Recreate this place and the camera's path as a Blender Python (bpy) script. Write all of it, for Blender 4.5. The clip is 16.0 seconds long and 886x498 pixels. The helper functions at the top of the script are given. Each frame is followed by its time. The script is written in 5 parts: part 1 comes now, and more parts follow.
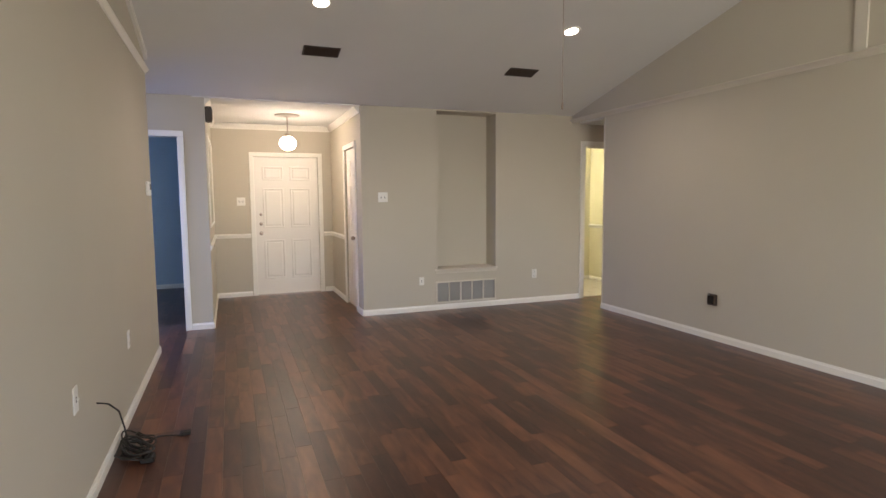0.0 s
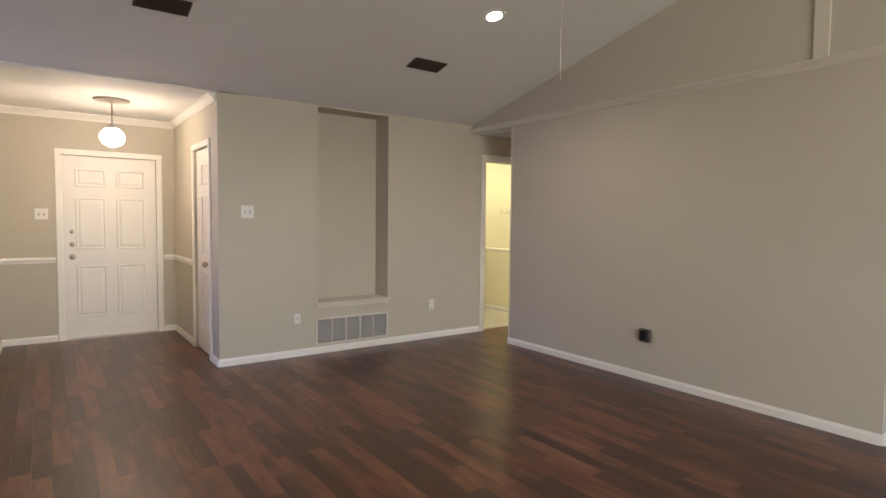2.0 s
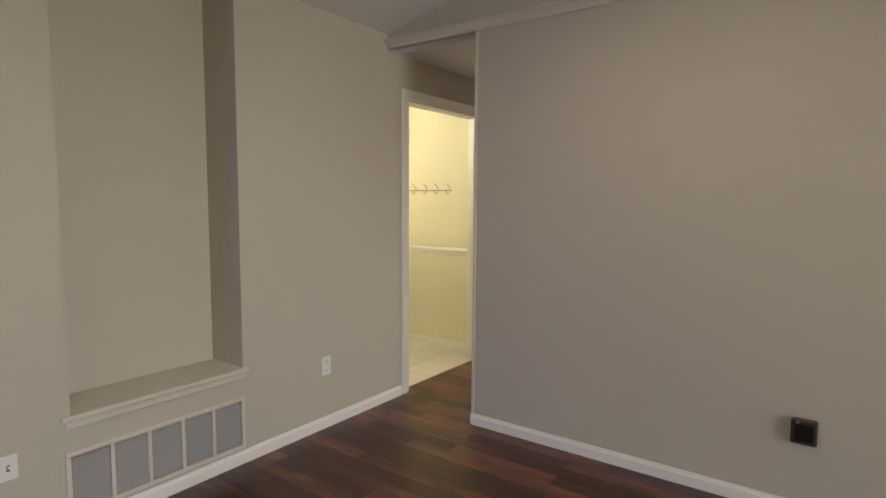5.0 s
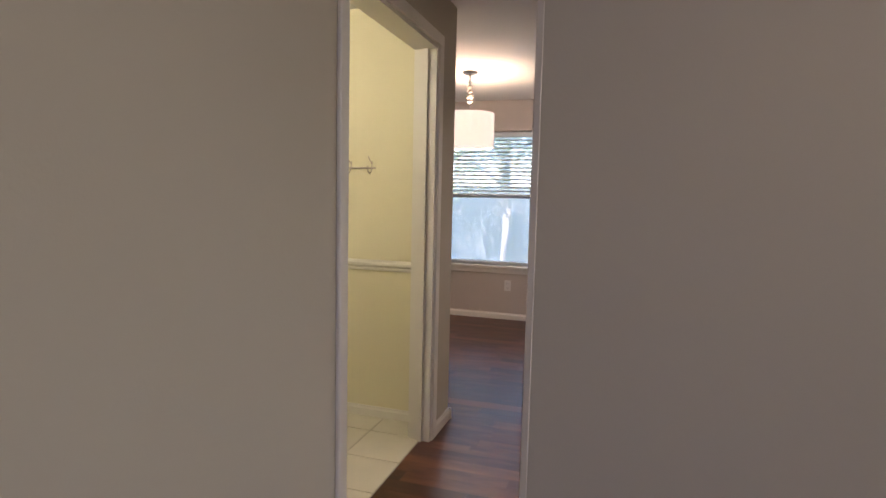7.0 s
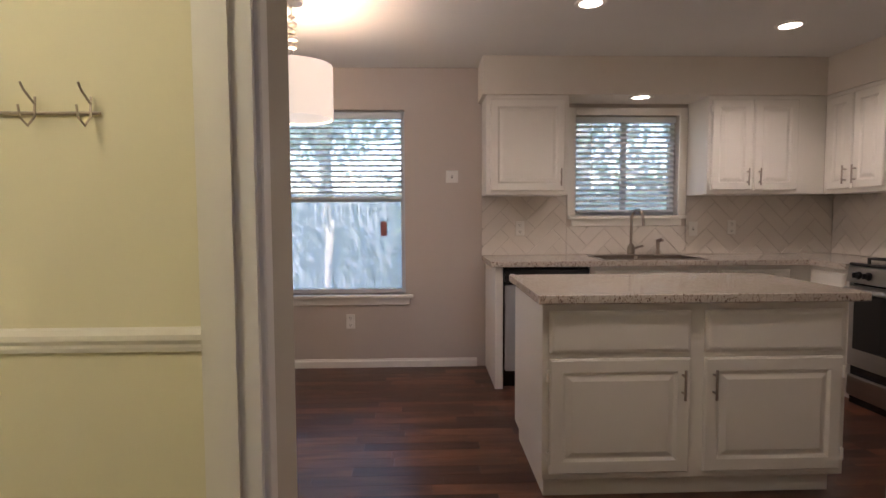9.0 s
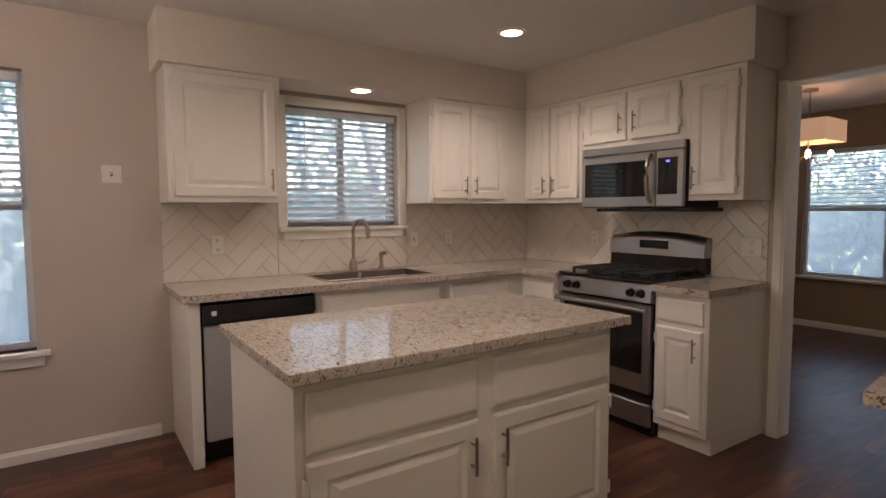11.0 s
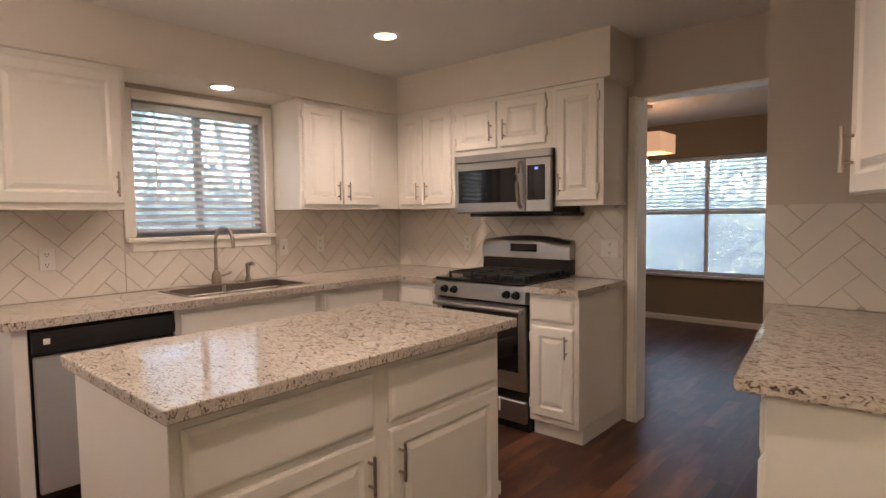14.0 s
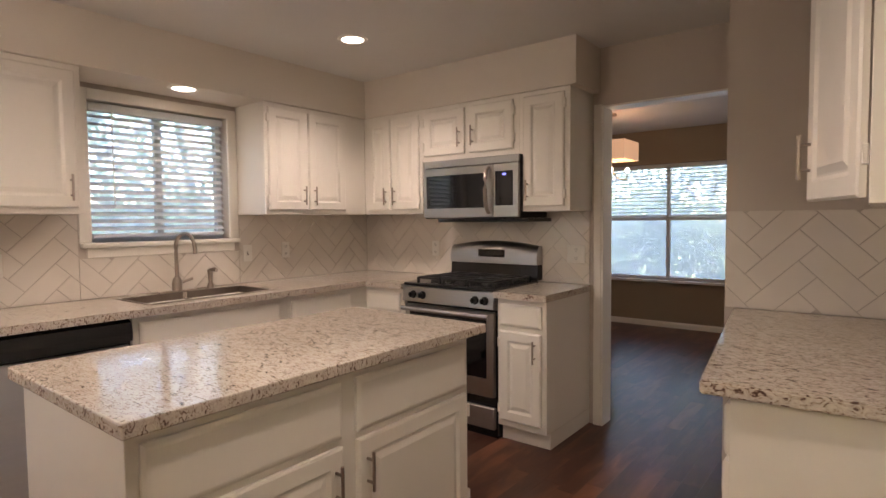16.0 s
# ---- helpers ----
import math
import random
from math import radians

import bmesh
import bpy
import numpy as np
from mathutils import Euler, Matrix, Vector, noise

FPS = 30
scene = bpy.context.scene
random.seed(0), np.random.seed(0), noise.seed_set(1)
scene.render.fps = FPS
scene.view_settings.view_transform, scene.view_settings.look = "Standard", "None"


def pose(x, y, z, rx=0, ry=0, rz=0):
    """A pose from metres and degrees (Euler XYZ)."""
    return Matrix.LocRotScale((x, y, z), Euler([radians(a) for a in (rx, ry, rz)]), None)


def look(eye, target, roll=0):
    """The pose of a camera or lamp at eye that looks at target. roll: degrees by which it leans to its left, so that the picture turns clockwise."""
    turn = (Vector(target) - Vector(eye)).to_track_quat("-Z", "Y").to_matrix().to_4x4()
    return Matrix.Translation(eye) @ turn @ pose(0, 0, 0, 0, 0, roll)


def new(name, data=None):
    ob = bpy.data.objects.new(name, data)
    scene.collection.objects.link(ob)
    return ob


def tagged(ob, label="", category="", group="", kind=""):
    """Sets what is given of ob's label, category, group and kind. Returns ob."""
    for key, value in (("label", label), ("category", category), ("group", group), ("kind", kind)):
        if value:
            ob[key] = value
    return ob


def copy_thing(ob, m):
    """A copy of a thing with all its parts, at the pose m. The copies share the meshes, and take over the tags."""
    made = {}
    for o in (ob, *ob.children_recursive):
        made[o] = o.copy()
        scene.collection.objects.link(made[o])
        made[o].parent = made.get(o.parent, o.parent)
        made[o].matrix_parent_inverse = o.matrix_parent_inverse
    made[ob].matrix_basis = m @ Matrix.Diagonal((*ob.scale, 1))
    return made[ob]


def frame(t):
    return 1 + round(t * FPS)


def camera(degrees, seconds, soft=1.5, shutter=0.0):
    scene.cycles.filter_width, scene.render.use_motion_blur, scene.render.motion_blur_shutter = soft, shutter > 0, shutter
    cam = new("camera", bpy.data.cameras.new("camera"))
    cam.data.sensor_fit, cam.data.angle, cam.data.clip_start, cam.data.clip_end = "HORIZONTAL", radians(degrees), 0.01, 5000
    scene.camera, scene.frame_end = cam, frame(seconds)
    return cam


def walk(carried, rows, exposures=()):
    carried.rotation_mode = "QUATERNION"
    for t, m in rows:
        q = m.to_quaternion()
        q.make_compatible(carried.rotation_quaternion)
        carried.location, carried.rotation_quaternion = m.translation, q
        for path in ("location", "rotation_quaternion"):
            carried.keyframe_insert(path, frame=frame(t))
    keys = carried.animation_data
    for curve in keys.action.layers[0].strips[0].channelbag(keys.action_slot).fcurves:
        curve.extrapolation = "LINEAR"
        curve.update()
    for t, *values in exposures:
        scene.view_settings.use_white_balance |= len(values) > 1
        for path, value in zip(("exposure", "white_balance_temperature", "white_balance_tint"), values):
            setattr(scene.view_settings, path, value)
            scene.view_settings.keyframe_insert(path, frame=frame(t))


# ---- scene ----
cam = camera(77.3, 16.0)
PATH = [
    (0, (-0.370, -0.114, 1.398), (0.344, 1.746, 1.220), -0.44),
    (0.5, (-0.555, -0.070, 1.393), (0.292, 1.732, 1.208), 0.45),
    (1, (-0.414, 0.134, 1.402), (0.547, 1.879, 1.224), 0.46),
    (1.5, (-0.277, 0.544, 1.394), (0.774, 2.239, 1.246), 0.35),
    (2, (-0.173, 1.120, 1.376), (0.991, 2.743, 1.271), 0.64),
    (2.5, (0.127, 1.626, 1.380), (1.361, 3.198, 1.286), 0.14),
    (3, (0.427, 2.051, 1.376), (1.714, 3.580, 1.296), -0.54),
    (3.5, (0.619, 2.480, 1.385), (1.985, 3.940, 1.318), -0.47),
    (4, (0.854, 2.882, 1.357), (2.286, 4.278, 1.310), -0.78),
    (4.2, (0.891, 3.089, 1.409), (2.367, 4.437, 1.334), -0.52),
    (6.5, (2.088, 5.082, 1.411), (3.911, 5.878, 1.207), 0.75),
    (7, (2.439, 5.447, 1.333), (4.334, 6.058, 1.151), 1.28),
    (7.5, (2.847, 5.746, 1.292), (4.783, 6.221, 1.133), 1.66),
    (8, (3.256, 5.965, 1.261), (5.229, 6.262, 1.125), 0.01),
    (8.2, (3.399, 6.008, 1.242), (5.381, 6.239, 1.114), -0.22),
    (10.3, (4.665, 6.047, 1.321), (6.516, 5.305, 1.164), -0.01),
    (10.5, (4.699, 6.053, 1.346), (6.496, 5.190, 1.187), -0.13),
    (11, (4.834, 6.029, 1.340), (6.482, 4.905, 1.200), -0.25),
    (11.5, (4.928, 6.056, 1.334), (6.433, 4.745, 1.205), 0.11),
    (12, (4.937, 6.055, 1.336), (6.353, 4.649, 1.198), -0.22),
    (12.5, (4.941, 6.058, 1.336), (6.315, 4.611, 1.197), -0.49),
    (13, (4.945, 6.059, 1.339), (6.303, 4.597, 1.200), -0.73),
    (13.5, (4.946, 6.059, 1.341), (6.290, 4.584, 1.209), -0.81),
    (14, (4.960, 6.056, 1.342), (6.280, 4.559, 1.219), -0.72),
    (14.5, (4.964, 6.054, 1.343), (6.265, 4.540, 1.229), -0.71),
    (15, (4.981, 6.052, 1.343), (6.255, 4.514, 1.235), -0.67),
    (15.5, (4.980, 6.050, 1.342), (6.236, 4.497, 1.237), -0.66),
    (16, (4.976, 6.049, 1.342), (6.205, 4.475, 1.237), -0.56),
]
EXPO = [(0.0, 3.68, 6250, 14), (4.2, 3.62, 6250, 12), (6.5, 3.25, 6200, 20), (7.5, 2.9, 6150, 23), (8.2, 2.8, 6150, 23), (10.3, 2.82, 6250, 20), (11.2, 2.92, 6500, 24), (12.5, 3.38, 6800, 26), (16.0, 3.38, 6600, 22)]
walk(cam, [(t, look(eye, target, roll)) for t, eye, target, roll in PATH], EXPO)

# ---- world, sun and large lights ----
world = bpy.data.worlds.new("sky")
scene.world = world
world.use_nodes = True
wn = world.node_tree.nodes
sky = wn.new("ShaderNodeTexSky")
sky.sky_type = "NISHITA"
sky.sun_disc = False
sky.sun_elevation = radians(54)
sky.sun_rotation = radians(301)
world.node_tree.links.new(sky.outputs[0], wn["Background"].inputs[0])
wn["Background"].inputs[1].default_value = 0.15
sun_l = bpy.data.lights.new("sun", "SUN")
sun_l.energy, sun_l.angle, sun_l.color = 4.6, radians(0.6), (1.0, 0.95, 0.86)
sun_o = new("sun", sun_l)
sun_o.rotation_euler = Vector((0.5, -0.3, -0.8)).to_track_quat("-Z", "Y").to_euler()


def lamp(name, kind, place, watts, color, size=0.1, turn=(0, 0, 0), size_y=None, spot=None):
    data = bpy.data.lights.new(name, kind)
    data.energy, data.color = watts, color
    if kind == "AREA":
        data.size = size
        if size_y:
            data.shape, data.size_y = "RECTANGLE", size_y
    else:
        data.shadow_soft_size = size
    if spot:
        data.spot_size, data.spot_blend = radians(spot), 0.8
    o = new(name, data)
    o.location, o.rotation_euler = place, [radians(a) for a in turn]
    return o


WARM, DAY, YEL = (1.0, 0.85, 0.69), (0.80, 0.89, 1.0), (1.0, 0.86, 0.42)
# area lamp added in the unseen south opening, as soft daylight fill
lamp("south_fill", "AREA", (1.3, -2.72, 1.55), 13.5, (1.0, 0.93, 0.82), 3.0, (90, 0, 0), 1.7)
# blue area lamp added for the bedroom's daylight; no window is built there
lamp("bedroom_blue_fill", "AREA", (-3.4, 9.0, 1.5), 11, (0.45, 0.65, 1.0), 1.5, (0, -90, 0), 1.3)
# blue lamp added above the hall floor for the blue spill on it
lamp("hall_blue_fill", "AREA", (-2.6, 6.0, 1.9), 4.5, (0.3, 0.42, 1.0), 0.7, (0, -24, 0), 0.8)
lamp("entry_bulb", "POINT", (0.37, 7.4, 2.13), 1.9, (1.0, 0.80, 0.60), 0.07)
lamp("laundry_bulb", "POINT", (4.14, 7.35, 2.2), 2.2, (1.0, 0.93, 0.72), 0.1)
lamp("nook_bulb", "POINT", (7.10, 6.74, 1.95), 2.5, WARM, 0.08)
lamp("dining_bulb", "POINT", (7.15, 0.45, 1.93), 0.5, (1.0, 0.66, 0.36), 0.06)
# the last one, at x 5.6, is unseen, added to light the island front
for lx, ly, lz, lw in ((0.38, 4.52, 2.95, 3.1), (2.73, 4.51, 2.95, 3.1), (7.43, 3.75, 2.38, 4.3), (8.2, 4.38, 2.09, 0.5), (7.1, 5.1, 2.38, 2.8), (5.6, 5.1, 2.38, 3.4)):
    lamp("recessed_bulb", "SPOT", (lx, ly, lz - 0.03), lw, WARM, 0.07, spot=150)

# ---- materials ----


def mat(name, rgb, rough=0.6, metal=0.0, vary=0.06, scale=4.0, bump=0.0, bscale=60.0, spec=0.5, stretch=(1, 1, 1)):
    m = bpy.data.materials.new(name)
    m.use_nodes = True
    nt = m.node_tree
    b = nt.nodes["Principled BSDF"]
    b.inputs["Roughness"].default_value, b.inputs["Metallic"].default_value = rough, metal
    b.inputs["Specular IOR Level"].default_value = spec
    tc = nt.nodes.new("ShaderNodeNewGeometry")
    mp = nt.nodes.new("ShaderNodeMapping")
    mp.inputs["Scale"].default_value = stretch
    nt.links.new(tc.outputs["Position"], mp.inputs[0])
    n1 = nt.nodes.new("ShaderNodeTexNoise")
    n1.inputs["Scale"].default_value, n1.inputs["Detail"].default_value = scale, 6
    nt.links.new(mp.outputs[0], n1.inputs[0])
    mx = nt.nodes.new("ShaderNodeMix")
    mx.data_type = "RGBA"
    mx.inputs[6].default_value = (*[c * (1 - vary) for c in rgb], 1)
    mx.inputs[7].default_value = (*[min(1, c * (1 + vary)) for c in rgb], 1)
    nt.links.new(n1.outputs[0], mx.inputs[0])
    nt.links.new(mx.outputs[2], b.inputs["Base Color"])
    if bump:
        n2 = nt.nodes.new("ShaderNodeTexNoise")
        n2.inputs["Scale"].default_value, n2.inputs["Detail"].default_value = bscale, 4
        nt.links.new(mp.outputs[0], n2.inputs[0])
        bu = nt.nodes.new("ShaderNodeBump")
        bu.inputs["Strength"].default_value, bu.inputs["Distance"].default_value = bump, 0.004
        nt.links.new(n2.outputs[0], bu.inputs["Height"])
        nt.links.new(bu.outputs[0], b.inputs["Normal"])
    return m


def glow(name, rgb, power):
    m = bpy.data.materials.new(name)
    m.use_nodes = True
    b = m.node_tree.nodes["Principled BSDF"]
    b.inputs["Base Color"].default_value = (*rgb, 1)
    b.inputs["Emission Color"].default_value = (*rgb, 1)
    b.inputs["Emission Strength"].default_value = power
    return m


def wood_floor():
    m = mat("plank_wood", (0.1, 0.04, 0.025), 0.30, bump=0.12, bscale=30, stretch=(14, 1.2, 1), spec=0.45)
    nt = m.node_tree
    b = nt.nodes["Principled BSDF"]
    geo = next(n for n in nt.nodes if n.type == "NEW_GEOMETRY")
    oi = nt.nodes.new("ShaderNodeObjectInfo")
    add = nt.nodes.new("ShaderNodeMath")
    add.operation = "ADD"
    nt.links.new(oi.outputs["Random"], add.inputs[0])
    nt.links.new(geo.outputs["Random Per Island"], add.inputs[1])
    fr = nt.nodes.new("ShaderNodeMath")
    fr.operation = "FRACT"
    nt.links.new(add.outputs[0], fr.inputs[0])
    # grain shifted from plank to plank
    off = nt.nodes.new("ShaderNodeVectorMath")
    off.operation = "MULTIPLY_ADD"
    off.inputs[1].default_value = (11, 2.2, 1)
    comb = nt.nodes.new("ShaderNodeCombineXYZ")
    sc = nt.nodes.new("ShaderNodeMath")
    sc.operation = "MULTIPLY"
    sc.inputs[1].default_value = 37.0
    nt.links.new(fr.outputs[0], sc.inputs[0])
    nt.links.new(sc.outputs[0], comb.inputs[2])
    nt.links.new(geo.outputs["Position"], off.inputs[0])
    nt.links.new(comb.outputs[0], off.inputs[2])
    g = nt.nodes.new("ShaderNodeTexNoise")
    g.inputs["Scale"].default_value, g.inputs["Detail"].default_value, g.inputs["Distortion"].default_value = 1.3, 8, 0.6
    nt.links.new(off.outputs[0], g.inputs[0])
    mixv = nt.nodes.new("ShaderNodeMath")
    mixv.operation = "MULTIPLY_ADD"
    mixv.inputs[1].default_value = 0.34
    nt.links.new(fr.outputs[0], mixv.inputs[0])
    gs = nt.nodes.new("ShaderNodeMath")
    gs.operation = "MULTIPLY"
    gs.inputs[1].default_value = 0.72
    nt.links.new(g.outputs[0], gs.inputs[0])
    nt.links.new(gs.outputs[0], mixv.inputs[2])
    ramp = nt.nodes.new("ShaderNodeValToRGB")
    e = ramp.color_ramp.elements
    e[0].position, e[0].color = 0.2, (0.024, 0.010, 0.008, 1)
    e[1].position, e[1].color = 0.84, (0.22, 0.09, 0.048, 1)
    mid = e.new(0.5)
    mid.color = (0.074, 0.027, 0.016, 1)
    nt.links.new(mixv.outputs[0], ramp.inputs[0])
    nt.links.new(ramp.outputs[0], b.inputs["Base Color"])
    return m


def granite():
    m = mat("granite", (0.6, 0.52, 0.43), 0.07, spec=0.6)
    nt = m.node_tree
    b = nt.nodes["Principled BSDF"]
    geo = next(n for n in nt.nodes if n.type == "NEW_GEOMETRY")
    mp = nt.nodes.new("ShaderNodeMapping")
    mp.inputs["Scale"].default_value, mp.inputs["Rotation"].default_value = (1.0, 2.4, 1.5), (0, 0, 0.9)
    nt.links.new(geo.outputs["Position"], mp.inputs[0])
    n1 = nt.nodes.new("ShaderNodeTexNoise")
    n1.inputs["Scale"].default_value, n1.inputs["Detail"].default_value, n1.inputs["Distortion"].default_value = 40, 6, 1.6
    nt.links.new(mp.outputs[0], n1.inputs[0])
    r1 = nt.nodes.new("ShaderNodeValToRGB")
    e = r1.color_ramp.elements
    e[0].position, e[0].color = 0.33, (0.09, 0.055, 0.045, 1)
    e[1].position, e[1].color = 0.75, (0.66, 0.60, 0.53, 1)
    for p, c in ((0.385, (0.22, 0.15, 0.12, 1)), (0.43, (0.47, 0.40, 0.335, 1)), (0.55, (0.56, 0.505, 0.44, 1))):
        e.new(p).color = c
    nt.links.new(n1.outputs[0], r1.inputs[0])
    nt.links.new(r1.outputs[0], b.inputs["Base Color"])
    return m


def glass_mat(name="pane_glass"):
    m = bpy.data.materials.new(name)
    m.use_nodes = True
    b = m.node_tree.nodes["Principled BSDF"]
    b.inputs["Transmission Weight"].default_value = 1.0
    b.inputs["Roughness"].default_value, b.inputs["IOR"].default_value = 0.0, 1.02
    return m


PAINT = mat("wall_paint", (0.51, 0.464, 0.374), 0.75, vary=0.05, scale=1.2, bump=0.10, bscale=90)
TAUPE = mat("kitchen_paint", (0.53, 0.465, 0.405), 0.75, vary=0.05, scale=1.2, bump=0.10, bscale=90)
DINP = mat("dining_paint", (0.30, 0.235, 0.165), 0.75, vary=0.05, scale=1.2, bump=0.10, bscale=90)
SOFF = mat("soffit_paint", (0.72, 0.665, 0.59), 0.7, vary=0.04, scale=1.5, bump=0.08, bscale=90)
TRIMB = mat("beige_trim_paint", (0.62, 0.57, 0.48), 0.5, vary=0.04, scale=3)
CREAM = mat("laundry_paint", (0.76, 0.715, 0.52), 0.75, vary=0.04, scale=1.5, bump=0.08, bscale=90)
BLUEP = mat("bedroom_paint", (0.42, 0.52, 0.60), 0.8, vary=0.04, scale=1.5)
CEIL = mat("ceiling_paint", (0.70, 0.69, 0.66), 0.9, vary=0.04, scale=2, bump=0.3, bscale=120)
WHITE = mat("white_trim_paint", (0.80, 0.77, 0.70), 0.35, vary=0.03, scale=3)
CAB = mat("cabinet_paint", (0.80, 0.765, 0.70), 0.32, vary=0.035, scale=5, bump=0.05, bscale=40)
DOORW = mat("door_paint", (0.78, 0.74, 0.68), 0.4, vary=0.03, scale=4)
FLOOR = wood_floor()
DARKJ = mat("joint_dark", (0.012, 0.008, 0.006), 0.7)
GRAN = granite()
STEEL = mat("brushed_steel", (0.44, 0.425, 0.405), 0.30, 1.0, vary=0.08, scale=3, bump=0.05, bscale=25, stretch=(1, 1, 30))
STEELD = mat("satin_nickel", (0.42, 0.36, 0.31), 0.3, 1.0, vary=0.08, scale=20)
STEELP = mat("satin_steel_panel", (0.50, 0.50, 0.505), 0.38, 0.5, vary=0.05, scale=3, bump=0.04, bscale=25, stretch=(1, 1, 30))
SINKM = mat("sink_steel", (0.20, 0.17, 0.145), 0.38, 1.0, vary=0.12, scale=12)
BLACK = mat("black_enamel", (0.012, 0.012, 0.013), 0.15, vary=0.2, scale=10)
BLACKG = mat("black_glass", (0.006, 0.006, 0.007), 0.05, vary=0.2, scale=3)
IRON = mat("cast_iron", (0.018, 0.018, 0.019), 0.5, vary=0.3, scale=40, bump=0.3, bscale=150)
PLASTIC = mat("white_plastic", (0.75, 0.73, 0.68), 0.35, vary=0.03, scale=8)
BROWN = mat("dark_brown_plastic", (0.035, 0.022, 0.015), 0.45, vary=0.2, scale=20)
SLOT = mat("socket_slot", (0.10, 0.09, 0.08), 0.6)
TILE = mat("ceramic_tile", (0.70, 0.65, 0.585), 0.16, vary=0.07, scale=6, bump=0.05, bscale=12)
GROUT = mat("grout", (0.49, 0.44, 0.385), 0.85, vary=0.15, scale=30)
FTILE = mat("floor_tile", (0.66, 0.62, 0.52), 0.3, vary=0.08, scale=7)
BLIND = mat("blind_slat", (0.82, 0.82, 0.80), 0.4, vary=0.02, scale=5)
# thin vinyl lets part of the daylight through
nt = BLIND.node_tree
thin, blend = nt.nodes.new("ShaderNodeBsdfTranslucent"), nt.nodes.new("ShaderNodeMixShader")
thin.inputs[0].default_value, blend.inputs[0].default_value = (0.80, 0.82, 0.84, 1), 0.4
nt.links.new(nt.nodes["Principled BSDF"].outputs[0], blend.inputs[1])
nt.links.new(thin.outputs[0], blend.inputs[2])
nt.links.new(blend.outputs[0], nt.nodes["Material Output"].inputs[0])
SHADE = glow("fabric_shade", (1.0, 0.86, 0.68), 0.10)
SHADED = glow("dining_shade", (1.0, 0.62, 0.36), 0.045)
BULB = glow("lit_bulb", (1.0, 0.88, 0.70), 1.6)
GLOBE = glow("lit_globe", (1.0, 0.86, 0.66), 1.0)
LED = glow("blue_display", (0.15, 0.2, 1.0), 0.2)
GLASS = glass_mat()


def haze_mat():
    """Pale see-through sheet, added to haze the view outdoors as an insect screen would."""
    m = bpy.data.materials.new("haze_screen")
    m.use_nodes = True
    nt = m.node_tree
    out = nt.nodes["Material Output"]
    veil = nt.nodes.new("ShaderNodeBsdfTranslucent")
    veil.inputs[0].default_value = (0.92, 0.95, 0.96, 1)
    face = nt.nodes.new("ShaderNodeBsdfDiffuse")
    face.inputs[0].default_value = (0.45, 0.47, 0.48, 1)
    both, mix, air = nt.nodes.new("ShaderNodeMixShader"), nt.nodes.new("ShaderNodeMixShader"), nt.nodes.new("ShaderNodeBsdfTransparent")
    nt.links.new(face.outputs[0], both.inputs[1])
    nt.links.new(veil.outputs[0], both.inputs[2])
    both.inputs[0].default_value = 0.85
    mix.inputs[0].default_value = 0.34
    nt.links.new(air.outputs[0], mix.inputs[1])
    nt.links.new(both.outputs[0], mix.inputs[2])
    nt.links.new(mix.outputs[0], out.inputs[0])
    return m


HAZE = haze_mat()
ALU = mat("window_frame_paint", (0.60, 0.62, 0.63), 0.4, vary=0.05, scale=10)
REDTAG = mat("red_tag", (0.38, 0.13, 0.10), 0.6)
# dark and pale leaf colours put shade and sunlight into alternate trees
LEAF = mat("leaf", (0.055, 0.115, 0.06), 0.5, vary=0.5, scale=3)
LEAF_LIT = mat("leaf_lit", (0.19, 0.27, 0.14), 0.5, vary=0.5, scale=3)
BARK = mat("bark", (0.30, 0.27, 0.24), 0.9, vary=0.4, scale=20, bump=0.5, bscale=30)
GRASS = mat("lawn", (0.10, 0.14, 0.05), 0.9, vary=0.5, scale=5, bump=0.5, bscale=40)
FENCE = mat("weathered_boards", (0.15, 0.16, 0.175), 0.85, vary=0.25, scale=6, bump=0.3, bscale=40, stretch=(3, 3, 0.6))
BRICK = mat("soffit_siding", (0.5, 0.46, 0.4), 0.8, vary=0.15, scale=5)
CABLE = mat("black_rubber", (0.012, 0.011, 0.010), 0.5, vary=0.2, scale=20)

# ---- helpers ----
ORIGIN = {}


def box(bm, x0, y0, z0, x1, y1, z1, bevel=0.0, seg=1):
    vs = [bm.verts.new((x, y, z)) for x in (x0, x1) for y in (y0, y1) for z in (z0, z1)]
    fs = [bm.faces.new([vs[i] for i in q]) for q in ((0, 1, 3, 2), (4, 6, 7, 5), (0, 4, 5, 1), (2, 3, 7, 6), (0, 2, 6, 4), (1, 5, 7, 3))]
    if bevel:
        bmesh.ops.bevel(bm, geom=list({e for f in fs for e in f.edges}), offset=bevel, segments=seg, affect="EDGES", profile=0.5)
    return bm


def cyl(bm, a, b, r0, r1=None, n=16, cap=True):
    a, b = Vector(a), Vector(b)
    d = b - a
    m = Matrix.Translation((a + b) / 2) @ d.to_track_quat("Z", "Y").to_matrix().to_4x4()
    bmesh.ops.create_cone(bm, cap_ends=cap, segments=n, radius1=r0, radius2=r0 if r1 is None else r1, depth=d.length, matrix=m)
    return bm


def ball(bm, c, r, sz=1.0, n=16):
    bmesh.ops.create_uvsphere(bm, u_segments=n, v_segments=n // 2 + 2, radius=r, matrix=Matrix.Translation(c) @ Matrix.Diagonal((1, 1, sz, 1)))
    return bm


